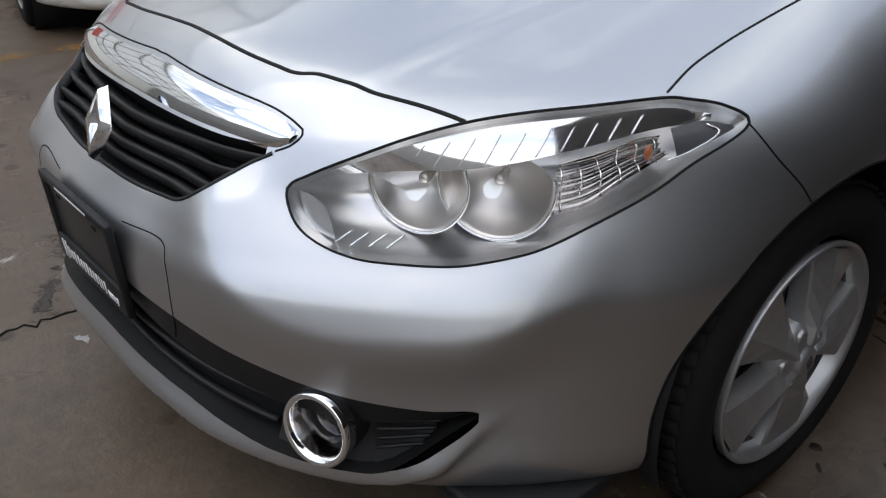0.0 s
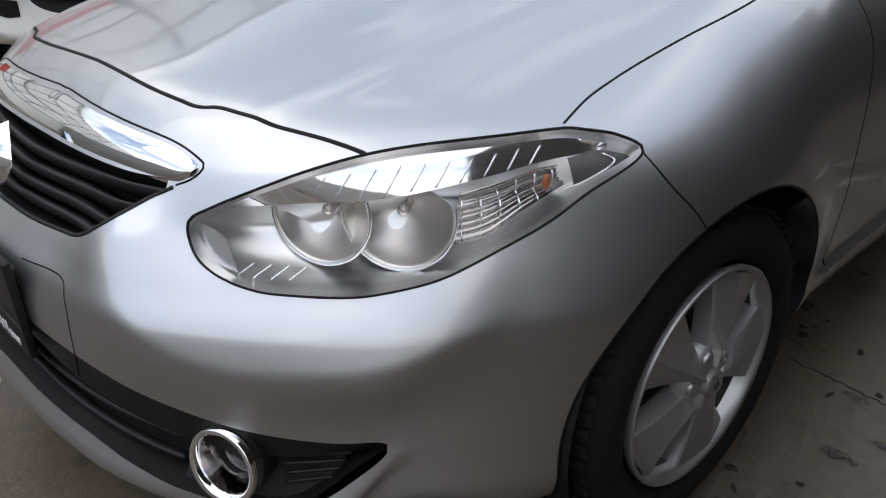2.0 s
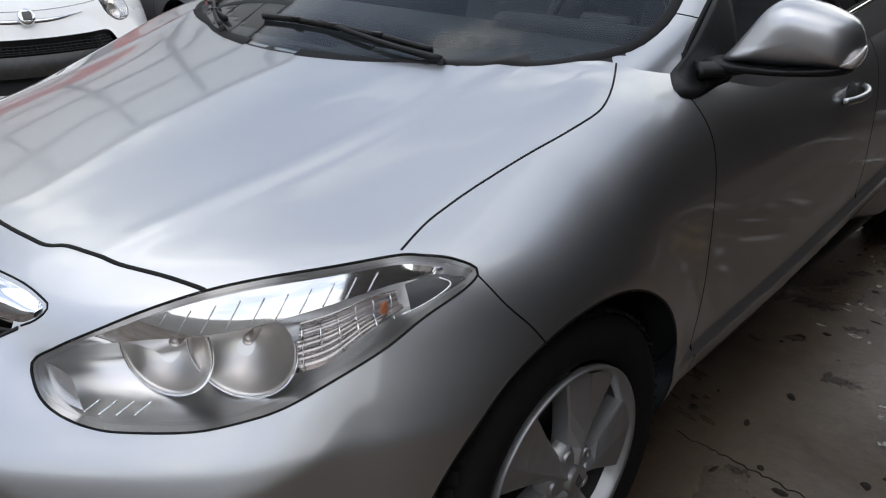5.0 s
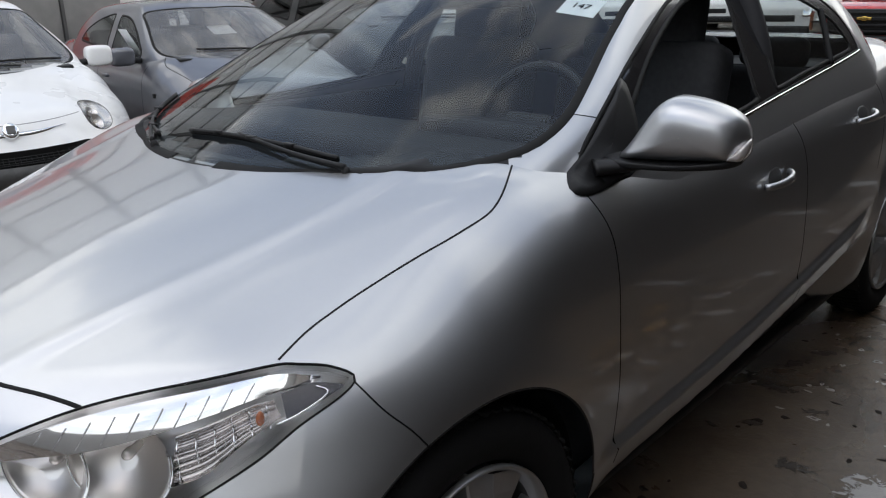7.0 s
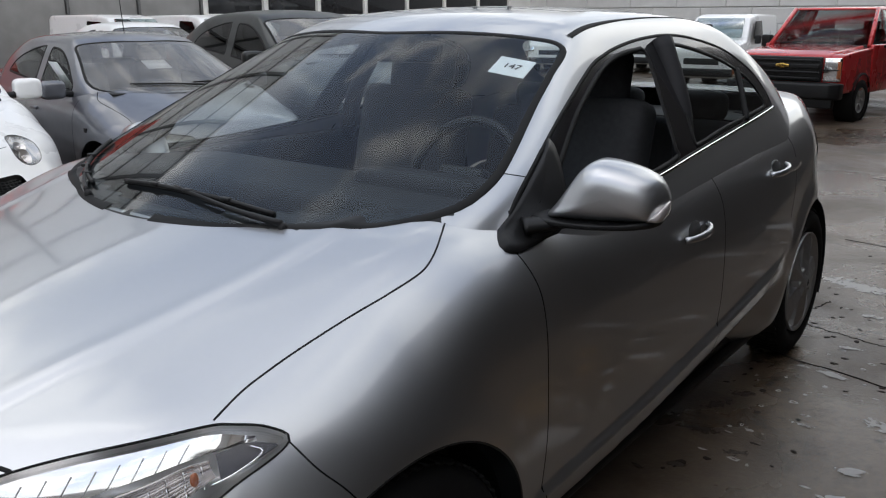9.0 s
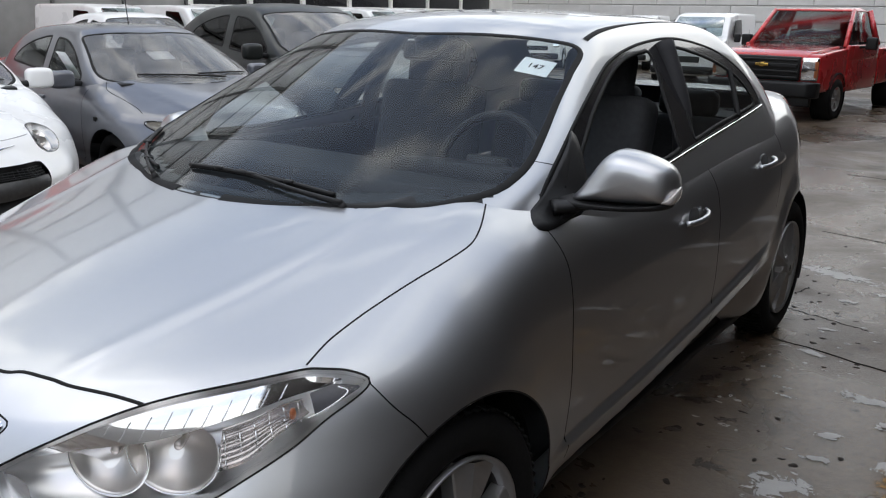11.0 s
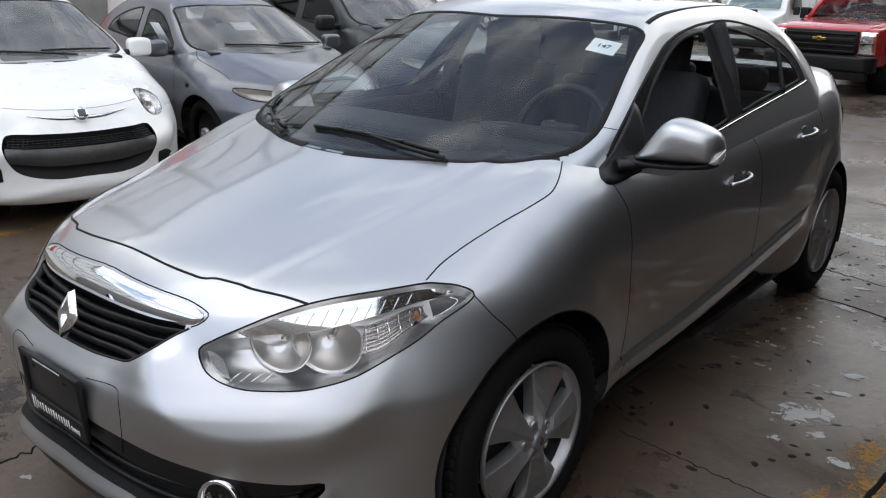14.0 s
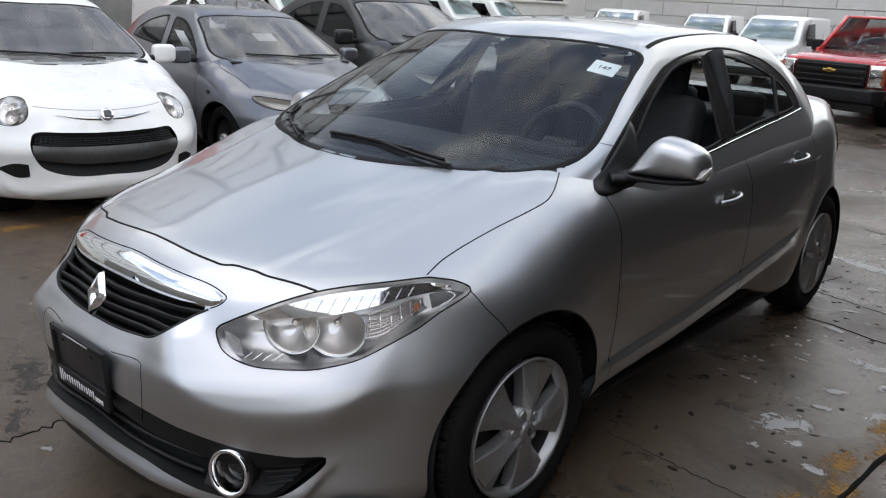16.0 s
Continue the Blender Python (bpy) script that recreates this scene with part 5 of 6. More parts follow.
for k in range(230):
    x, y = r.uniform(.80, 2.3), r.uniform(1.5, 6.0)
    w, d, a = r.uniform(.006, .022), r.uniform(.004, .012), r.uniform(-.5, .7)
    ring = [(1 + r.uniform(-.35, .35)) for _ in range(9)]
    co = lambda f, z: [flecks.verts.new((x + w * f * g * math.cos(t * .698 + a), y + d * f * g * math.sin(t * .698 + a), z)) for t, g in enumerate(ring)]
    o, m_, i_ = co(1.0, -.001), co(.92, .0011), co(.45, .0011)
    for t in range(9):
        flecks.faces.new((o[t], o[(t + 1) % 9], m_[(t + 1) % 9], m_[t]))
        flecks.faces.new((m_[t], m_[(t + 1) % 9], i_[(t + 1) % 9], i_[t]))
    if k % 3:
        flecks.faces.new(i_)
FLECK = mat("dried_foam", (.36, .35, .335), .5, 0, .25, 60)
tagged(part("foam_flecks", flecks, FLECK, None), "scattered pale dried foam flecks on the concrete", "flecks", "", "stuff")
tagged(part("wet_spots", leafy, DRIP, None), "scattered dark wet drips on the concrete", "drips", "", "stuff")
for k in range(9):
    blotch("yellow_paint", 1.47 + .024 * k + (-.04 if k % 2 else .04), .50 + .21 * k, .115, .23, -6, 80 + k, PAINT, .0019 + .00005 * k, "worn yellow paint along a slab joint", "floor marking")
for k in range(13):
    blotch("yellow_paint", -3.2 + .02 * k, -1.6 + .45 * k, .13, .34, -3, 95 + k, PAINT, .0019, "worn yellow painted line between parked cars", "floor marking")


# ---- other parked cars, built on the same smooth shell at their own sizes ----
bus, bvs = np.r_[np.linspace(-90, 0, 61), np.linspace(0, 180, 50)[1:], np.linspace(180, 270, 20)[1:]], np.r_[np.linspace(-50, 28, 50)[:-1], np.linspace(28, 90, 20)]
bcu, bcv = np.r_[np.linspace(-90, 0, 61), np.linspace(0, 90, 41)[1:], np.linspace(90, 180, 41)[1:]], np.linspace(-10, 90, 61)


def plain_skin(lamp, extra):
    k = Skin(body_at, bus, bvs)
    for yc in (0.0, 2.70):
        ring = np.hypot(k.p[..., 1] - yc, k.p[..., 2] - .318)
        inside = (ring < .36) & (k.p[..., 0] > .45) & (k.p[..., 2] < .75)

        def moved(i, j, yc=yc, ring=ring):
            p = k.p[i, j]
            s = .36 / np.maximum(ring[i, j], 1e-6)
            y, z = yc + (p[:, 1] - yc) * s, np.maximum(.318 + (p[:, 2] - .318) * s, .19)
            return cast(body_f, np.stack([0 * y, y, z], -1), np.array((1.0, 0, 0)))

        k.snap(inside, moved)
    for h in (lamp, *extra):
        k.cut(h)
    _, q = k.middle()
    k.gone |= (cabin_f(q[..., 0], q[..., 1], q[..., 2]) < -.012) & (q[..., 2] > .9)
    return k


cab = Skin(cabin_at, bcu, bcv)
for hole in (WS, FW, RW, BL):
    cab.cut(hole)
_, cq = cab.middle()
cab.gone |= body_f(cq[..., 0], cq[..., 1], cq[..., 2]) < -.012
PALEDARK = mat("lamp_dark_bowl", (.42, .40, .36), .3, .6, .2, 20)
wheel_sample = [o for o in car.children if o.name.startswith("wheel") and o.type == "EMPTY"][0]


def parked(label, m, paint, lamp, extra, group, inner=DASH, glass=TINTED, dish=None, wheel_parts=("tyre", "rim", "rim_well", "spoke", "hub", "barrel"), seal=.010):
    """A parked car: body, cabin, panes, wheels; returns its base."""
    base = thing("parked_car", label, "car", m, group)
    k = plain_skin(lamp, extra)
    every = np.ones(k.gone.shape, bool)
    for mirror in (False, True):
        flip = np.array((-1 if mirror else 1, 1, 1))
        k.panel("body_side", every, paint, base, mirror)
        cab.panel("cabin_side", np.ones(cab.gone.shape, bool), paint, base, mirror)
        for nm, q in (("front_window", FW), ("rear_window", RW)):
            g = pane(nm, q, cabin_at, glass, 10, mirror)
            g.parent = base
            part("window_seal", ribbon(cabin_f, cabin_at(*q.T) * flip, .022, .003, True), SEAL, base)
        part("screen_seal", ribbon(cabin_f, cabin_at(*WS.T)[:104] * flip, .024, .0015), SEAL, base)
        lampo = new("headlamp")
        lampo.parent = base
        v, fs = bowl(lamp, body_at, body_f, .06, 8)
        mesh_object("housing", v * flip, fs if not mirror else [f[::-1] for f in fs], dish or PALEDARK, lampo)
        g = pane("lens", lamp, body_at, LENSGLASS, 8, mirror, .002, body_f)
        g.parent = lampo
        part("lamp_seal", ribbon(body_f, body_at(*lamp.T) * flip, seal, .002, True), SEAL, lampo)
        q = new("door_mirror")
        q.parent = base
        b = bmesh.new()
        bmesh.ops.create_uvsphere(b, u_segments=24, v_segments=14, radius=1)
        for vv in b.verts:
            vv.co = Vector([math.copysign(abs(t) ** .5, t) for t in vv.co])
        b.transform(pose(.95 * flip[0], .63, 1.03) @ Matrix.Diagonal((.10, .06, .075, 1)))
        part("shell", b, paint, q)
        part("arm", tube([(.80 * flip[0], .60, .99), (.92 * flip[0], .63, 1.0)], .025, 8), PLASTIC, q)
        for yc in (0, 2.70):
            w = new("wheel")
            w.parent = base
            w.matrix_basis = pose(.855 * flip[0], yc, .318) @ Matrix.Diagonal((flip[0], 1, 1, 1))
            for o in wheel_sample.children:
                if o.name.split(".")[0] in wheel_parts:
                    c = new(o.name.split(".")[0], o.data)
                    c.parent = w
            part("arch_liner", lathe([(.362, .40 * flip[0]), (.362, .82 * flip[0])], 40), PLASTIC, base, m=pose(0, yc, .318))
    for nm, edge, y0, way in (("windscreen", SCREEN_EDGE, 1.3, -1.0), ("rear_screen", REAR_EDGE, 2.3, 1.0)):
        g = screen_pane(nm, edge, y0, way, DUSTY_SHEEN, 20)
        g.parent = base
    part("cowl_panel", box((1.30, .25, .03), pose(0, .30, 1.0, 4, 0, 0), .01), PLASTIC, base)
    part("dashboard", box((1.40, .55, .20), pose(0, .62, .90, -6, 0, 0), .06, 3), inner, base)
    part("floor_pan", box((1.5, 3.4, .10), pose(0, 1.3, .24), .02), PLASTIC, base)
    for x, y, w in ((.37, 1.18, .5), (-.37, 1.18, .5), (0, 2.1, 1.2)):
        s = new("seat")
        s.parent = base
        part("cushion", box((w, .52, .16), pose(x, y, .52, 6, 0, 0), .06, 3), CLOTH, s)
        part("backrest", box((w - .02, .15, .66), pose(x, y + .30, .86, -14, 0, 0), .06, 3), CLOTH, s)
        part("headrest", box((min(w, .9) * .55, .10, .18), pose(x, y + .40, 1.25, -10, 0, 0), .045, 3), CLOTH, s)
    for xz in ([(-.45, 1.060), (-.10, 1.050), (.30, 1.020)], [(.05, 1.055), (.35, 1.052), (.60, 1.040)]):
        part("wiper", tube(on_screen(xz, 16, .012), .008, 6), PLASTIC, base)
    return base


GREY = mat("grey_paint", (.125, .130, .148), .36, .5, .10, 12, 0, 1.0, .08, coat_ior=1.6, coat_rough=.10)
BLACKCAR = mat("dark_green_paint", (.016, .018, .017), .40, .1, .1, 40, 0, .35, .05, spec=.3)
SMOKED = thin_glass("smoked_glass", (.10, .08, .08), 1.3)
HATCHDISH = mat("clear_lamp_dish", (.50, .50, .50), .22, .9, .25, 18)
ROUNDLAMP = resample([(-55.5, 8.0), (-51.5, 4.6), (-44, 4.4), (-38.5, 7), (-37.5, 13.5), (-41, 17.8), (-49, 17.6), (-54.5, 13.0)], 60, True)
MOUTH = resample([(-96, 1.8), (-90, 1.8), (-80, 1.9), (-64, 2.4), (-58.5, 1.2), (-59.5, -6), (-63.5, -12.0), (-76, -14.8), (-90, -15), (-96, -15)], 76, True)
OLDLAMP = resample([(-60, 8.0), (-58.5, 4.2), (-50, 4.0), (-40, 5.0), (-31, 8.0), (-28.5, 10.5), (-33, 11.2), (-45, 10.6), (-56, 9.4)], 60, True)
OLDGRILLE = resample([(-96, 8.5), (-90, 8.5), (-76, 8.2), (-65, 7.6), (-64, 5.0), (-76, 3.4), (-90, 3.0), (-96, 3.0)], 56, True)

rows = "cars parked in a row"
fiat = parked("small white hatchback with a wide black mesh intake, on concrete", pose(-3.63, .86, 0, 0, 0, 79.8) @ Matrix.Diagonal((.90, .89, .94, 1)), WHITE, ROUNDLAMP, (MOUTH,), rows, DASH, TINTED, HATCHDISH, seal=.0035)
hatch_gap = mat("grey_gap", (.20, .20, .20), .7, 0, .1, 30)
for mirror in (False, True):
    flip = np.array((-1 if mirror else 1, 1, 1))
    sheet("intake_back", [(-90, 1.8), (-80, 1.9), (-64, 2.4), (-58.7, 1.2)], [(-90, -15), (-76, -14.8), (-63.5, -12.0), (-59.4, -6)], 30, 8, SEAL, fiat, lambda j: -.05 * min(1, 5 * j, 5 * (1 - j)), mirror)
    sheet("intake_bar", [(-90, -3.4), (-76, -3.2), (-59.2, -2.4)], [(-90, -10.4), (-76, -10.0), (-60.8, -8.2)], 24, 6, DARKMETAL, fiat, lambda j: -.006 + .012 * math.sin(math.pi * j), mirror)
    for v0 in (1.0, .1, -.8, -1.7, -2.6):
        p = body_at(np.linspace(-90, -59.4, 24), np.linspace(v0, v0 + .3, 24))
        part("mesh_wire", tube((p - slope(body_f, p) * .02) * flip, .0035, 6), PLASTIC, fiat)
    for k in range(16):
        p = body_at(np.full(5, -89 + k * 1.95), np.linspace(1.7, -3.3, 5))
        part("mesh_wire", tube((p - slope(body_f, p) * .022) * flip, .003, 6), PLASTIC, fiat)
    sheet("chrome_strip", [(-90, 8.6), (-80, 8.7), (-67.5, 9.3)], [(-90, 6.9), (-80, 7.2), (-67.5, 9.1)], 24, 6, CHROME, fiat, lambda j: .001 + .008 * math.sin(math.pi * j), mirror)
    part("hood_gap", ribbon(body_f, body_at(*resample([(-90, 11.6), (-78, 11.8), (-66, 12.4), (-56.5, 13.2)], 40).T) * flip, .005, .0008), hatch_gap, fiat)
    for u0, v0, rr in ((-47.5, 8.4, .050), (-45.5, 13.6, .042)):
        c0 = body_at(np.array([u0]), np.array([v0]))
        c0, n0 = (c0[0] * flip), (slope(body_f, c0)[0] * flip)
        mm = look(Vector(c0 - n0 * .030), Vector(c0 - n0 * .030) + Vector(n0)) @ pose(0, 0, 0, 180, 0, 0)
        part("lamp_reflector", lathe([(rr, .006), (rr * .94, .004), (rr * .8, -.012), (rr * .5, -.024), (.004, -.028)], 32, "z"), DISH, fiat, m=mm)
        part("lamp_bulb", lathe([(0, .004), (.008, .002), (.010, -.008), (.009, -.026)], 16, "z"), BULB, fiat, m=mm)
    sheet("fog_pocket", [(-57, -10), (-51, -10), (-43, -12.5)], [(-57, -15), (-51, -15.5), (-43, -13)], 20, 6, PLASTIC, fiat, lambda j: .003, mirror)
b = lathe([(0, .014), (.030, .013), (.040, .010), (.046, .003), (.048, -.01)], 40, "y")
bmesh.ops.scale(b, vec=(1, -1, 1), verts=b.verts)
part("badge", b, CHROME, fiat, "round chrome badge", m=pose(0, -.80, .742, -32, 0, 0))
part("badge_core", box((.048, .006, .05), pose(0, -.817, .748, -32, 0, 0), .008), DARKMETAL, fiat)

grey_car = parked("dusty dark grey saloon with a headlamp missing, on concrete", pose(-3.60, 2.87, 0, 0, 0, 82.1) @ Matrix.Diagonal((.90, .90, .90, 1)), GREY, OLDLAMP, (OLDGRILLE,), rows, wheel_parts=("tyre", "barrel", "hub"))
for mirror in (False, True):
    sheet("grille_back", [(-90, 8.5), (-76, 8.2), (-64.6, 7.5)], [(-90, 3.0), (-76, 3.4), (-64.3, 5.2)], 24, 6, SEAL, grey_car, lambda j: -.04 * min(1, 5 * j, 5 * (1 - j)), mirror)
    for v0 in (7, 5.8, 4.6):
        p = body_at(np.linspace(-90, -66, 20), np.full(20, v0))
        part("slat", tube((p - slope(body_f, p) * .012) * np.array((-1 if mirror else 1, 1, 1)), .007, 6), PLASTIC, grey_car)
for yz in ([(.43, .955), (.45, .85), (.46, .62), (.47, .36)], [(1.50, 1.0), (1.525, .85), (1.53, .6), (1.52, .36)]):
    for s in (1, -1):
        part("door_gap", ribbon(body_f, side_line(yz, 30) * (s, 1, 1), .006, .0008), SEAL, grey_car)
for s in (1, -1):
    part("hood_gap", ribbon(body_f, plan_line(HOODSIDE, 50) * (s, 1, 1), .006, .0008), SEAL, grey_car)
    q = side_line([(.18, .74), (.181, .74)], 2)[0]
    part("side_repeater", box((.012, .055, .035), pose(q[0] * s, q[1], q[2]), .004), SEAL, grey_car)
    for y0, z0 in ((1.31, .84), (2.10, .90)):
        q = side_line([(y0, z0), (y0 + .001, z0)], 2)[0]
        part("door_handle", box((.030, .16, .030), pose((q[0] + .006) * s, q[1], q[2]), .010, 3), GREY, grey_car)
part("aerial", tube([(0, 1.32, 1.44), (0, 1.34, 1.60), (0, 1.36, 1.80)], .004, 6), PLASTIC, grey_car)
part("paper_sheet", box((.002, .20, .26), pose(-.735, .98, 1.12, 0, -28, 0), 0), PAPER, grey_car, "white paper sheet inside the window")
part("paper_sheet", box((.22, .002, .16), pose(.05, .83, 1.19, -66, 0, 0), 0), PAPER, grey_car, "white paper sheet behind the screen")
parked("dark green saloon with smoked windows, on concrete", pose(-3.75, 5.0, 0, 0, 0, 80) @ Matrix.Diagonal((1.0, 1.0, 1.03, 1)), BLACKCAR, OLDLAMP, (OLDGRILLE,), rows, DASH, SMOKED)
parked("plain white saloon parked behind darker cars", pose(-8.2, 6.0, 0, 0, 0, 82) @ Matrix.Diagonal((.92, .92, .94, 1)), WHITE, OLDLAMP, (OLDGRILLE,), rows)


# ---- pickup, vans, far row ----
RED = mat("red_paint", (.50, .025, .028), .28, .15, .06, 20, 0, 1.0, .04)
GOLD = mat("gold_badge", (.75, .50, .14), .2, 1.0, .05, 40)
GREYGLASS = thin_glass("pickup_glass", (.62, .68, .68), 1.5)


def prism(sections, bevel=.03):
    """A hull from cross-sections (y, half width at the foot, half width at the top, foot z, top z)."""
    b = bmesh.new()
    rows = [[b.verts.new(c) for c in ((-wf, y, z0), (wf, y, z0), (wt, y, z1), (-wt, y, z1))] for y, wf, wt, z0, z1 in sections]
    for p, q in zip(rows, rows[1:]):
        for k in range(4):
            b.faces.new((p[k], p[(k + 1) % 4], q[(k + 1) % 4], q[k]))
    b.faces.new(rows[0][::-1])
    b.faces.new(rows[-1])
    bmesh.ops.recalc_face_normals(b, faces=b.faces)
    if bevel:
        bmesh.ops.bevel(b, geom=b.edges[:], offset=bevel, segments=3, affect="EDGES", profile=.6, clamp_overlap=True)
    return b


def big_wheel(parent, x, y, rad, wide=.24):
    w = new("wheel")
    w.parent = parent
    w.matrix_basis = pose(x, y, rad, 0, 0, 0)
    s = 1 if x > 0 else -1
    part("tyre", lathe([(rad * .60, 0), (rad * .75, .012 * s), (rad * .93, .004 * s), (rad, -.03 * s), (rad, -(wide - .03) * s), (rad * .9, -wide * s), (rad * .6, -wide * s)], 48), RUBBER, w)
    part("rim", lathe([(rad * .61, 0), (rad * .57, -.01 * s), (rad * .52, -.05 * s), (rad * .2, -.03 * s), (0, -.02 * s)], 40), ALLOY, w)
    for k in range(6):
        a = k * math.pi / 3
        part("spoke", box((.02, rad * .34, rad * .13), pose(-.02 * s, rad * .36 * math.cos(a), rad * .36 * math.sin(a), math.degrees(a), 0, 0), .006), ALLOY, w)


truck = thing("pickup_truck", "red pickup truck with a black grille and bumper", "pickup truck", pose(-1.83, 11.4, 0, 0, 0, -6) @ Matrix.Diagonal((.80, .80, .76, 1)))
part("front_clip", prism([(0, .90, .88, .62, 1.16), (.10, .97, .95, .55, 1.24), (.70, .99, .96, .55, 1.30), (1.45, .99, .97, .55, 1.34)], .05), RED, truck)
part("hood", prism([(.02, .80, .74, 1.10, 1.235), (.25, .82, .78, 1.20, 1.30), (1.40, .84, .82, 1.25, 1.375)], .04), RED, truck)
part("grille_panel", box((1.30, .10, .44), pose(0, -.02, .98), .03), PLASTIC, truck)
for k in range(4):
    part("grille_bar", box((1.24, .05, .035 if k != 2 else .075), pose(0, -.085, .82 + .105 * k), .01), PLASTIC, truck)
part("bumper", prism([(-.24, .86, .86, .48, .74), (-.12, 1.0, 1.0, .46, .76), (.10, 1.0, 1.0, .46, .74)], .04), PLASTIC, truck)
part("air_dam", box((1.8, .12, .20), pose(0, -.05, .40), .03), PLASTIC, truck)
part("badge", box((.24, .02, .05), pose(0, -.122, 1.04), .006), GOLD, truck, "plain gold bar badge")
part("badge", box((.08, .022, .085), pose(0, -.123, 1.04), .006), GOLD, truck)
for s in (1, -1):
    l_ = new("headlamp")
    l_.parent = truck
    part("housing", box((.28, .14, .42), pose(s * .81, .02, .98, 0, 0, 8 * s), .03), REFLECT, l_)
    part("lens", box((.26, .02, .40), pose(s * .812, -.065, .98, 0, 0, 8 * s), .008), LENSGLASS, l_).visible_shadow = False
    part("divider", box((.26, .03, .02), pose(s * .812, -.068, .98, 0, 0, 8 * s), .004), PLASTIC, l_)
    part("marker", box((.06, .03, .30), pose(s * .93, -.03, .98, 0, 0, 25 * s), .01), AMBER, l_)
    mm = new("door_mirror")
    mm.parent = truck
    part("shell", box((.20, .14, .24), pose(s * 1.20, 1.95, 1.42, 0, 0, 10 * s), .04, 3), PLASTIC, mm)
    part("arm", tube([(s * .95, 1.95, 1.34), (s * 1.14, 1.95, 1.36)], .03, 8), PLASTIC, mm)
    for y in (.98, 4.6):
        big_wheel(truck, s * 1.0, y, .39)
        part("arch_liner", lathe([(.47, .70 * s), (.47, 1.003 * s), (.44, 1.004 * s)], 40), SEAL, truck, m=pose(0, y, .42))
part("cab_lower", prism([(1.40, 1.0, .99, .50, 1.14), (3.2, 1.0, .99, .50, 1.14)], .04), RED, truck)
for s in (1, -1):
    part("door_top", box((.08, 1.78, .30), pose(s * .955, 2.3, 1.24), .03), RED, truck)
part("cab_roof", prism([(2.10, .74, .70, 2.02, 2.07), (2.6, .76, .70, 2.03, 2.10), (3.15, .74, .68, 2.01, 2.07)], .03), RED, truck)
part("screen", prism([(1.46, .86, .86, 1.36, 1.37), (2.12, .72, .72, 2.01, 2.04)], 0), GREYGLASS, truck)
for s in (1, -1):
    part("pillar", tube([(s * .90, 1.44, 1.36), (s * .75, 2.12, 2.05)], .045, 8), RED, truck)
    part("pillar", tube([(s * .97, 3.10, 1.36), (s * .74, 3.10, 2.05)], .06, 8), RED, truck)
    part("side_glass", prism([(1.75, .005, .005, 1.37, 1.38), (2.3, .005, .005, 1.37, 1.98), (3.05, .005, .005, 1.37, 1.98)], 0), GREYGLASS, truck, m=pose(s * .92, 0, 0, 0, -14 * s, 0) @ Matrix.Translation((s * .32, 0, .03)))
part("cab_back", prism([(3.10, .90, .72, 1.30, 1.62), (3.20, .90, .72, 1.30, 1.62)], .01), DASH, truck)
part("bed", prism([(3.25, .99, .99, .55, 1.30), (5.5, .99, .99, .55, 1.30)], .04), RED, truck)
part("dashboard", box((1.6, .5, .2), pose(0, 1.75, 1.26), .05), DASH, truck)
for s in (.42, -.42):
    st = new("seat")
    st.parent = truck
    part("backrest", box((.52, .18, .62), pose(s, 2.85, 1.35, -10, 0, 0), .07, 3), CLOTH, st)
    part("headrest", box((.28, .12, .20), pose(s, 2.92, 1.72, -8, 0, 0), .05, 3), CLOTH, st)
for s in (.25, -.45):
    part("wiper", tube([(s - .3, 1.50, 1.40), (s + .3, 1.56, 1.43)], .015, 6), PLASTIC, truck)


def van(label, m, group):
    v = thing("panel_van", label, "van", m, group)
    part("body", prism([(0, .80, .74, .35, .95), (.12, .88, .80, .30, 1.10), (.95, .90, .84, .30, 1.22), (1.60, .90, .72, .30, 1.80), (2.2, .90, .74, .30, 1.88), (4.2, .90, .76, .30, 1.86), (4.35, .86, .72, .35, 1.78)], .07), WHITE, v)
    part("windscreen", prism([(1.00, .70, .68, 1.26, 1.28), (1.52, .62, .60, 1.70, 1.74)], 0), GREYGLASS, v, m=pose(0, -.075, .035))
    for s in (1, -1):
        part("side_window", prism([(1.45, .01, .01, 1.22, 1.30), (1.75, .01, .01, 1.22, 1.66), (2.35, .01, .01, 1.22, 1.68)], .004), SMOKED, v, m=pose(s * .865, 0, .02, 0, -9 * s, 0) @ Matrix.Translation((s * .215, 0, 0)))
        part("headlamp", box((.22, .12, .24), pose(s * .70, .06, .86, -20, 0, 14 * s), .04), REFLECT, v)
        part("mirror_shell", box((.16, .10, .22), pose(s * 1.0, 1.40, 1.25), .04, 3), PLASTIC, v)
        for y in (.75, 3.4):
            big_wheel(v, s * .88, y, .31, .2)
            part("arch_liner", lathe([(.37, .60 * s), (.37, .905 * s), (.345, .906 * s)], 36), SEAL, v, m=pose(0, y, .33))
    part("grille", box((.9, .05, .16), pose(0, .015, .72), .02), PLASTIC, v)
    part("bumper", box((1.62, .16, .20), pose(0, .02, .45), .05), PLASTIC, v)
    return v


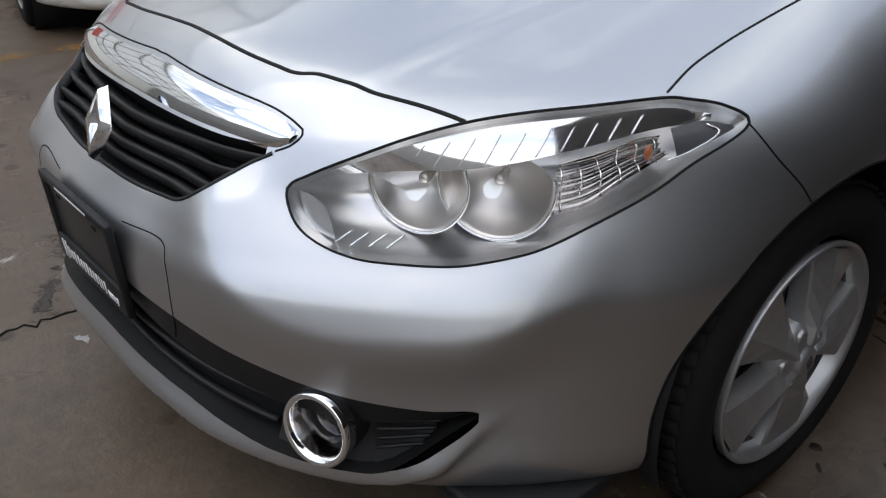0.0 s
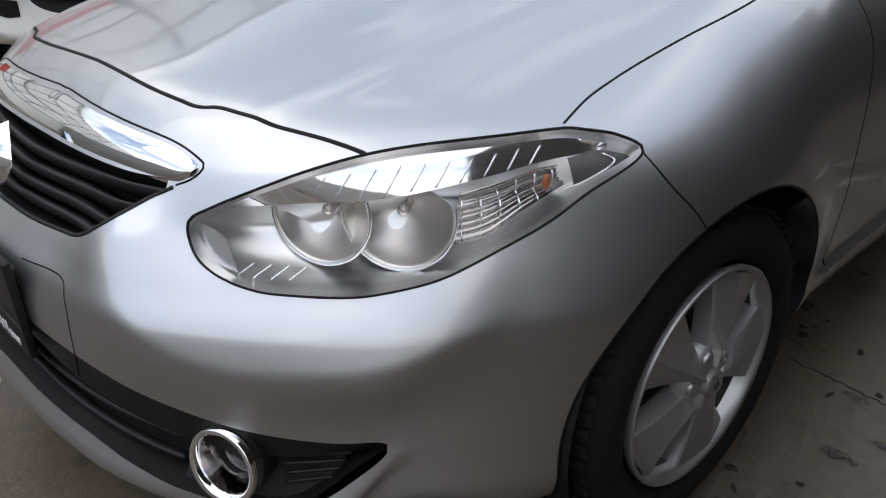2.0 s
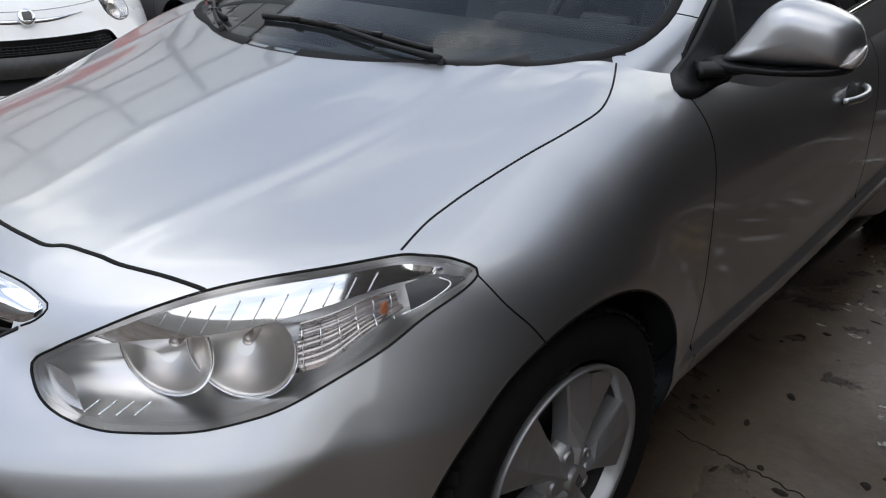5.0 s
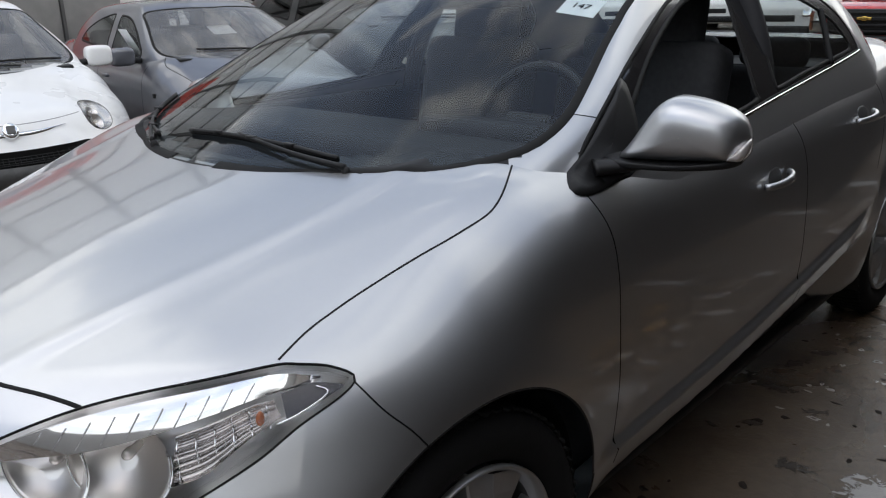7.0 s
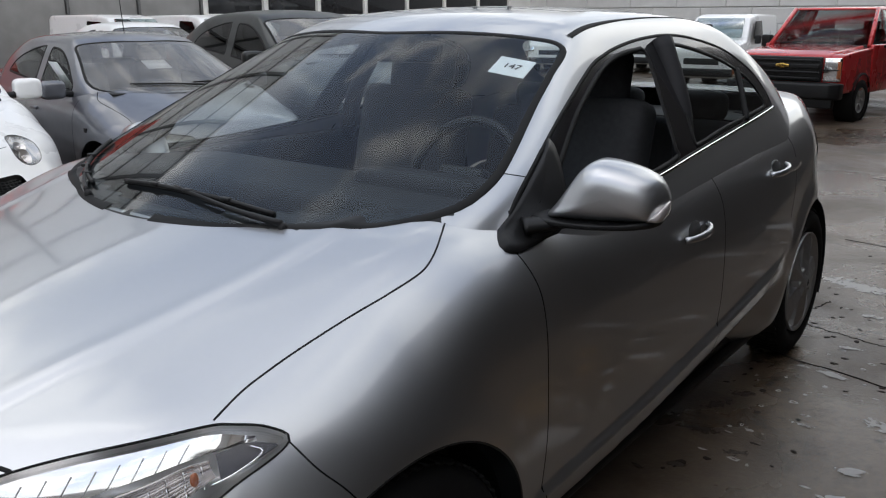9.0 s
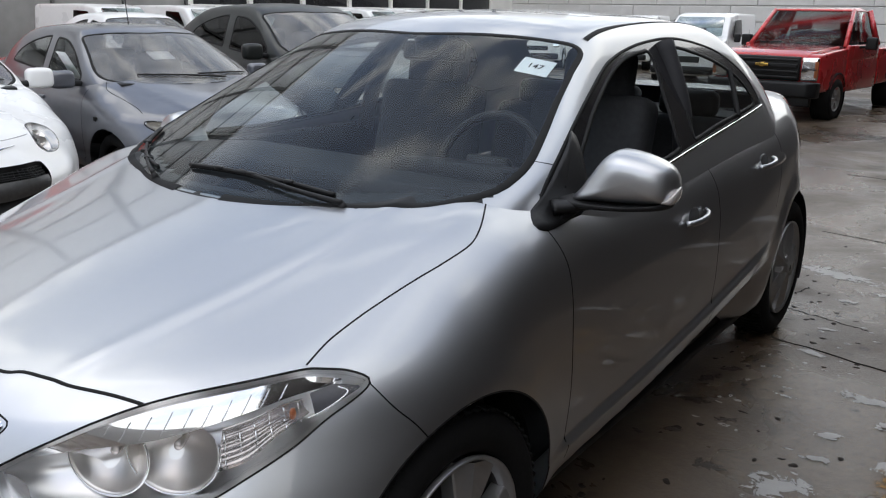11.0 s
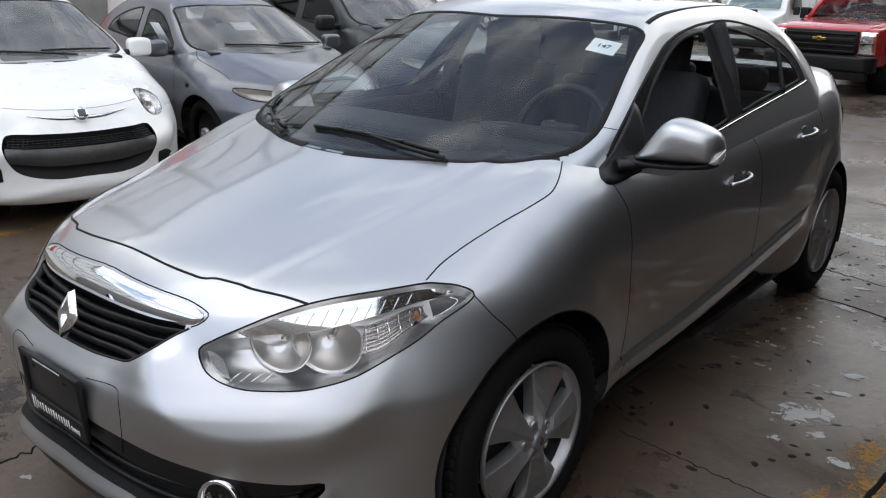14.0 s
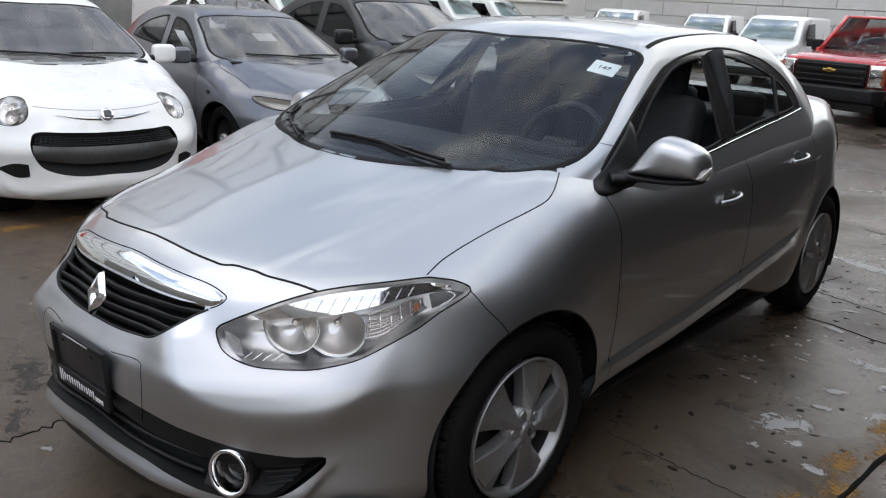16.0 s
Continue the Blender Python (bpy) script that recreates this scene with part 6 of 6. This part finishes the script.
v0 = van("white panel van standing beside a pickup", pose(-4.75, 15.8, 0, 0, 0, 4) @ Matrix.Diagonal((.80, .80, .80, 1)), "white vans")
for k, (x, y, tn) in enumerate(((-13.4, 9.4, 92), (-13.3, 11.5, 88), (-13.5, 13.6, 91), (-13.2, 15.7, 89), (-13.4, 17.8, 90), (-13.3, 19.9, 92), (-9.9, 18.6, 20), (-8.1, 20.2, 12), (-6.6, 22.4, 8))):
    q = copy_thing(v0, pose(x, y, 0, 0, 0, tn))
    tagged(q, "white panel van in a far row" if k < 6 else "white van parked before a block wall", "van", "white vans")
    if k < 6:
        q.scale = (.80, .80, .80)
    else:
        q.scale = (.78, .80, .76)

# ---- walls round the yard; the east and south ones are added out of view ----
BLOCKS = mat("block_wall", (.62, .61, .59), .85, 0, .10, 3.0, .003)
MORTAR = mat("mortar", (.50, .49, .48), .9, 0, .1, 8, .002)
wall = tagged(part("wall_north", box((60, .30, 5.6), pose(-4, 32.2, 2.8), .01), MORTAR, None), "pale grey concrete block wall", "wall", "", "structure")
mb = bpy.data.meshes.new("block")
q = box((1.96, .06, .56), None, .012, 1)
q.to_mesh(mb)
q.free()
mb.materials.append(BLOCKS)
r = random.Random(3)
for row in range(9):
    for k in range(13):
        o = new("block", mb)
        o.parent = wall
        o.matrix_basis = pose(-22.2 + 2.0 * k + (1.0 if row % 2 else 0), 32.03 + r.uniform(-.004, .004), .32 + .6 * row)

PANEL = mat("grey_metal_panel", (.24, .235, .23), .6, .3, .25, 2.0, .002, 0, .1)
PLASTER = mat("white_plaster", (.74, .73, .70), .8, 0, .08, 3, .002)
PITCH = mat("dark_window", (.015, .016, .018), .08, 0, .2, 3)
SHEETING = mat("pale_sheeting", (.62, .63, .63), .5, 0, .15, 2.0, .003)
REDWALL = mat("red_wall", (.42, .06, .045), .7, 0, .15, 3, .002)
STEEL = mat("grey_steel", (.12, .12, .12), .5, .6, .2, 6)
west = tagged(part("wall_west", box((.3, 64, 12), pose(-19.2, 6, 6), .01), PLASTER, None), "white industrial hall with dark windows and pale sheeting", "wall", "", "structure")
for k in range(7):
    y = 15.6 + 2.25 * k
    part("window_pane", box((.06, 1.95, 1.5), pose(-19.03, y, 2.3), .01), PITCH, west)
    part("window_post", box((.10, .12, 1.6), pose(-19.01, y + 1.10, 2.3), .01), PLASTER, west)
part("window_sill", box((.16, 16, .10), pose(-18.98, 22.4, 1.50), .01), PLASTER, west)
for k in range(6):
    part("metal_panel", box((.08, 1.9, 3.0), pose(-19.0, 3.3 + 2.0 * k, 1.5), .01), PANEL, west)
    part("panel_post", box((.14, .08, 3.0), pose(-18.97, 4.3 + 2.0 * k, 1.5), .01), STEEL, west)
for k in range(18):
    part("sheeting_panel", box((.06, 2.5, 3.2), pose(-19.02, -17 + 2.7 * k, 5.4), .01), SHEETING, west)
    part("frame_post", box((.16, .16, 3.4), pose(-18.95, -15.65 + 2.7 * k, 5.4), .01), STEEL, west)
for k in range(18):
    part("sheeting_panel", box((.06, 2.5, 4.4), pose(-19.02, -17 + 2.7 * k, 9.5), .01), SHEETING, west)
    part("frame_post", box((.16, .16, 4.6), pose(-18.95, -15.65 + 2.7 * k, 9.5), .01), STEEL, west)
for z in (3.75, 5.4, 7.2, 9.4, 11.6):
    part("frame_rail", box((.14, 50, .14), pose(-18.93, 6, z), .01), STEEL, west)
part("red_band", box((.10, 9, 2.0), pose(-18.92, 5.0, 3.3), .01), REDWALL, west)
# near-black walls added out of view to keep sky off the flank's reflections
UNSEEN_DARK = mat("shed_wall", (.020, .015, .012), .85, 0, .25, 2, .003, spec=.2)
tagged(part("wall_east", box((.3, 5.8, 3.3), pose(2.625, 1.60, 1.65, 0, 0, 9.4), .01), UNSEEN_DARK, None), "unseen dark brown wall, added to darken the car's flank", "wall", "", "structure")
tagged(part("wall_northeast", box((.3, 27.7, 4.2), pose(1.95, 18.25, 2.1), .01), UNSEEN_DARK, None), "unseen dark brown wall, added to darken the car's flank", "wall", "", "structure")
# added behind the camera: closes the yard and dims what the bumper reflects
tagged(part("wall_south", box((60, .3, 4.5), pose(-4, -11, 2.25), .01), PANEL, None), "plain grey unseen wall, added to darken the bumper's reflections", "wall", "", "structure")
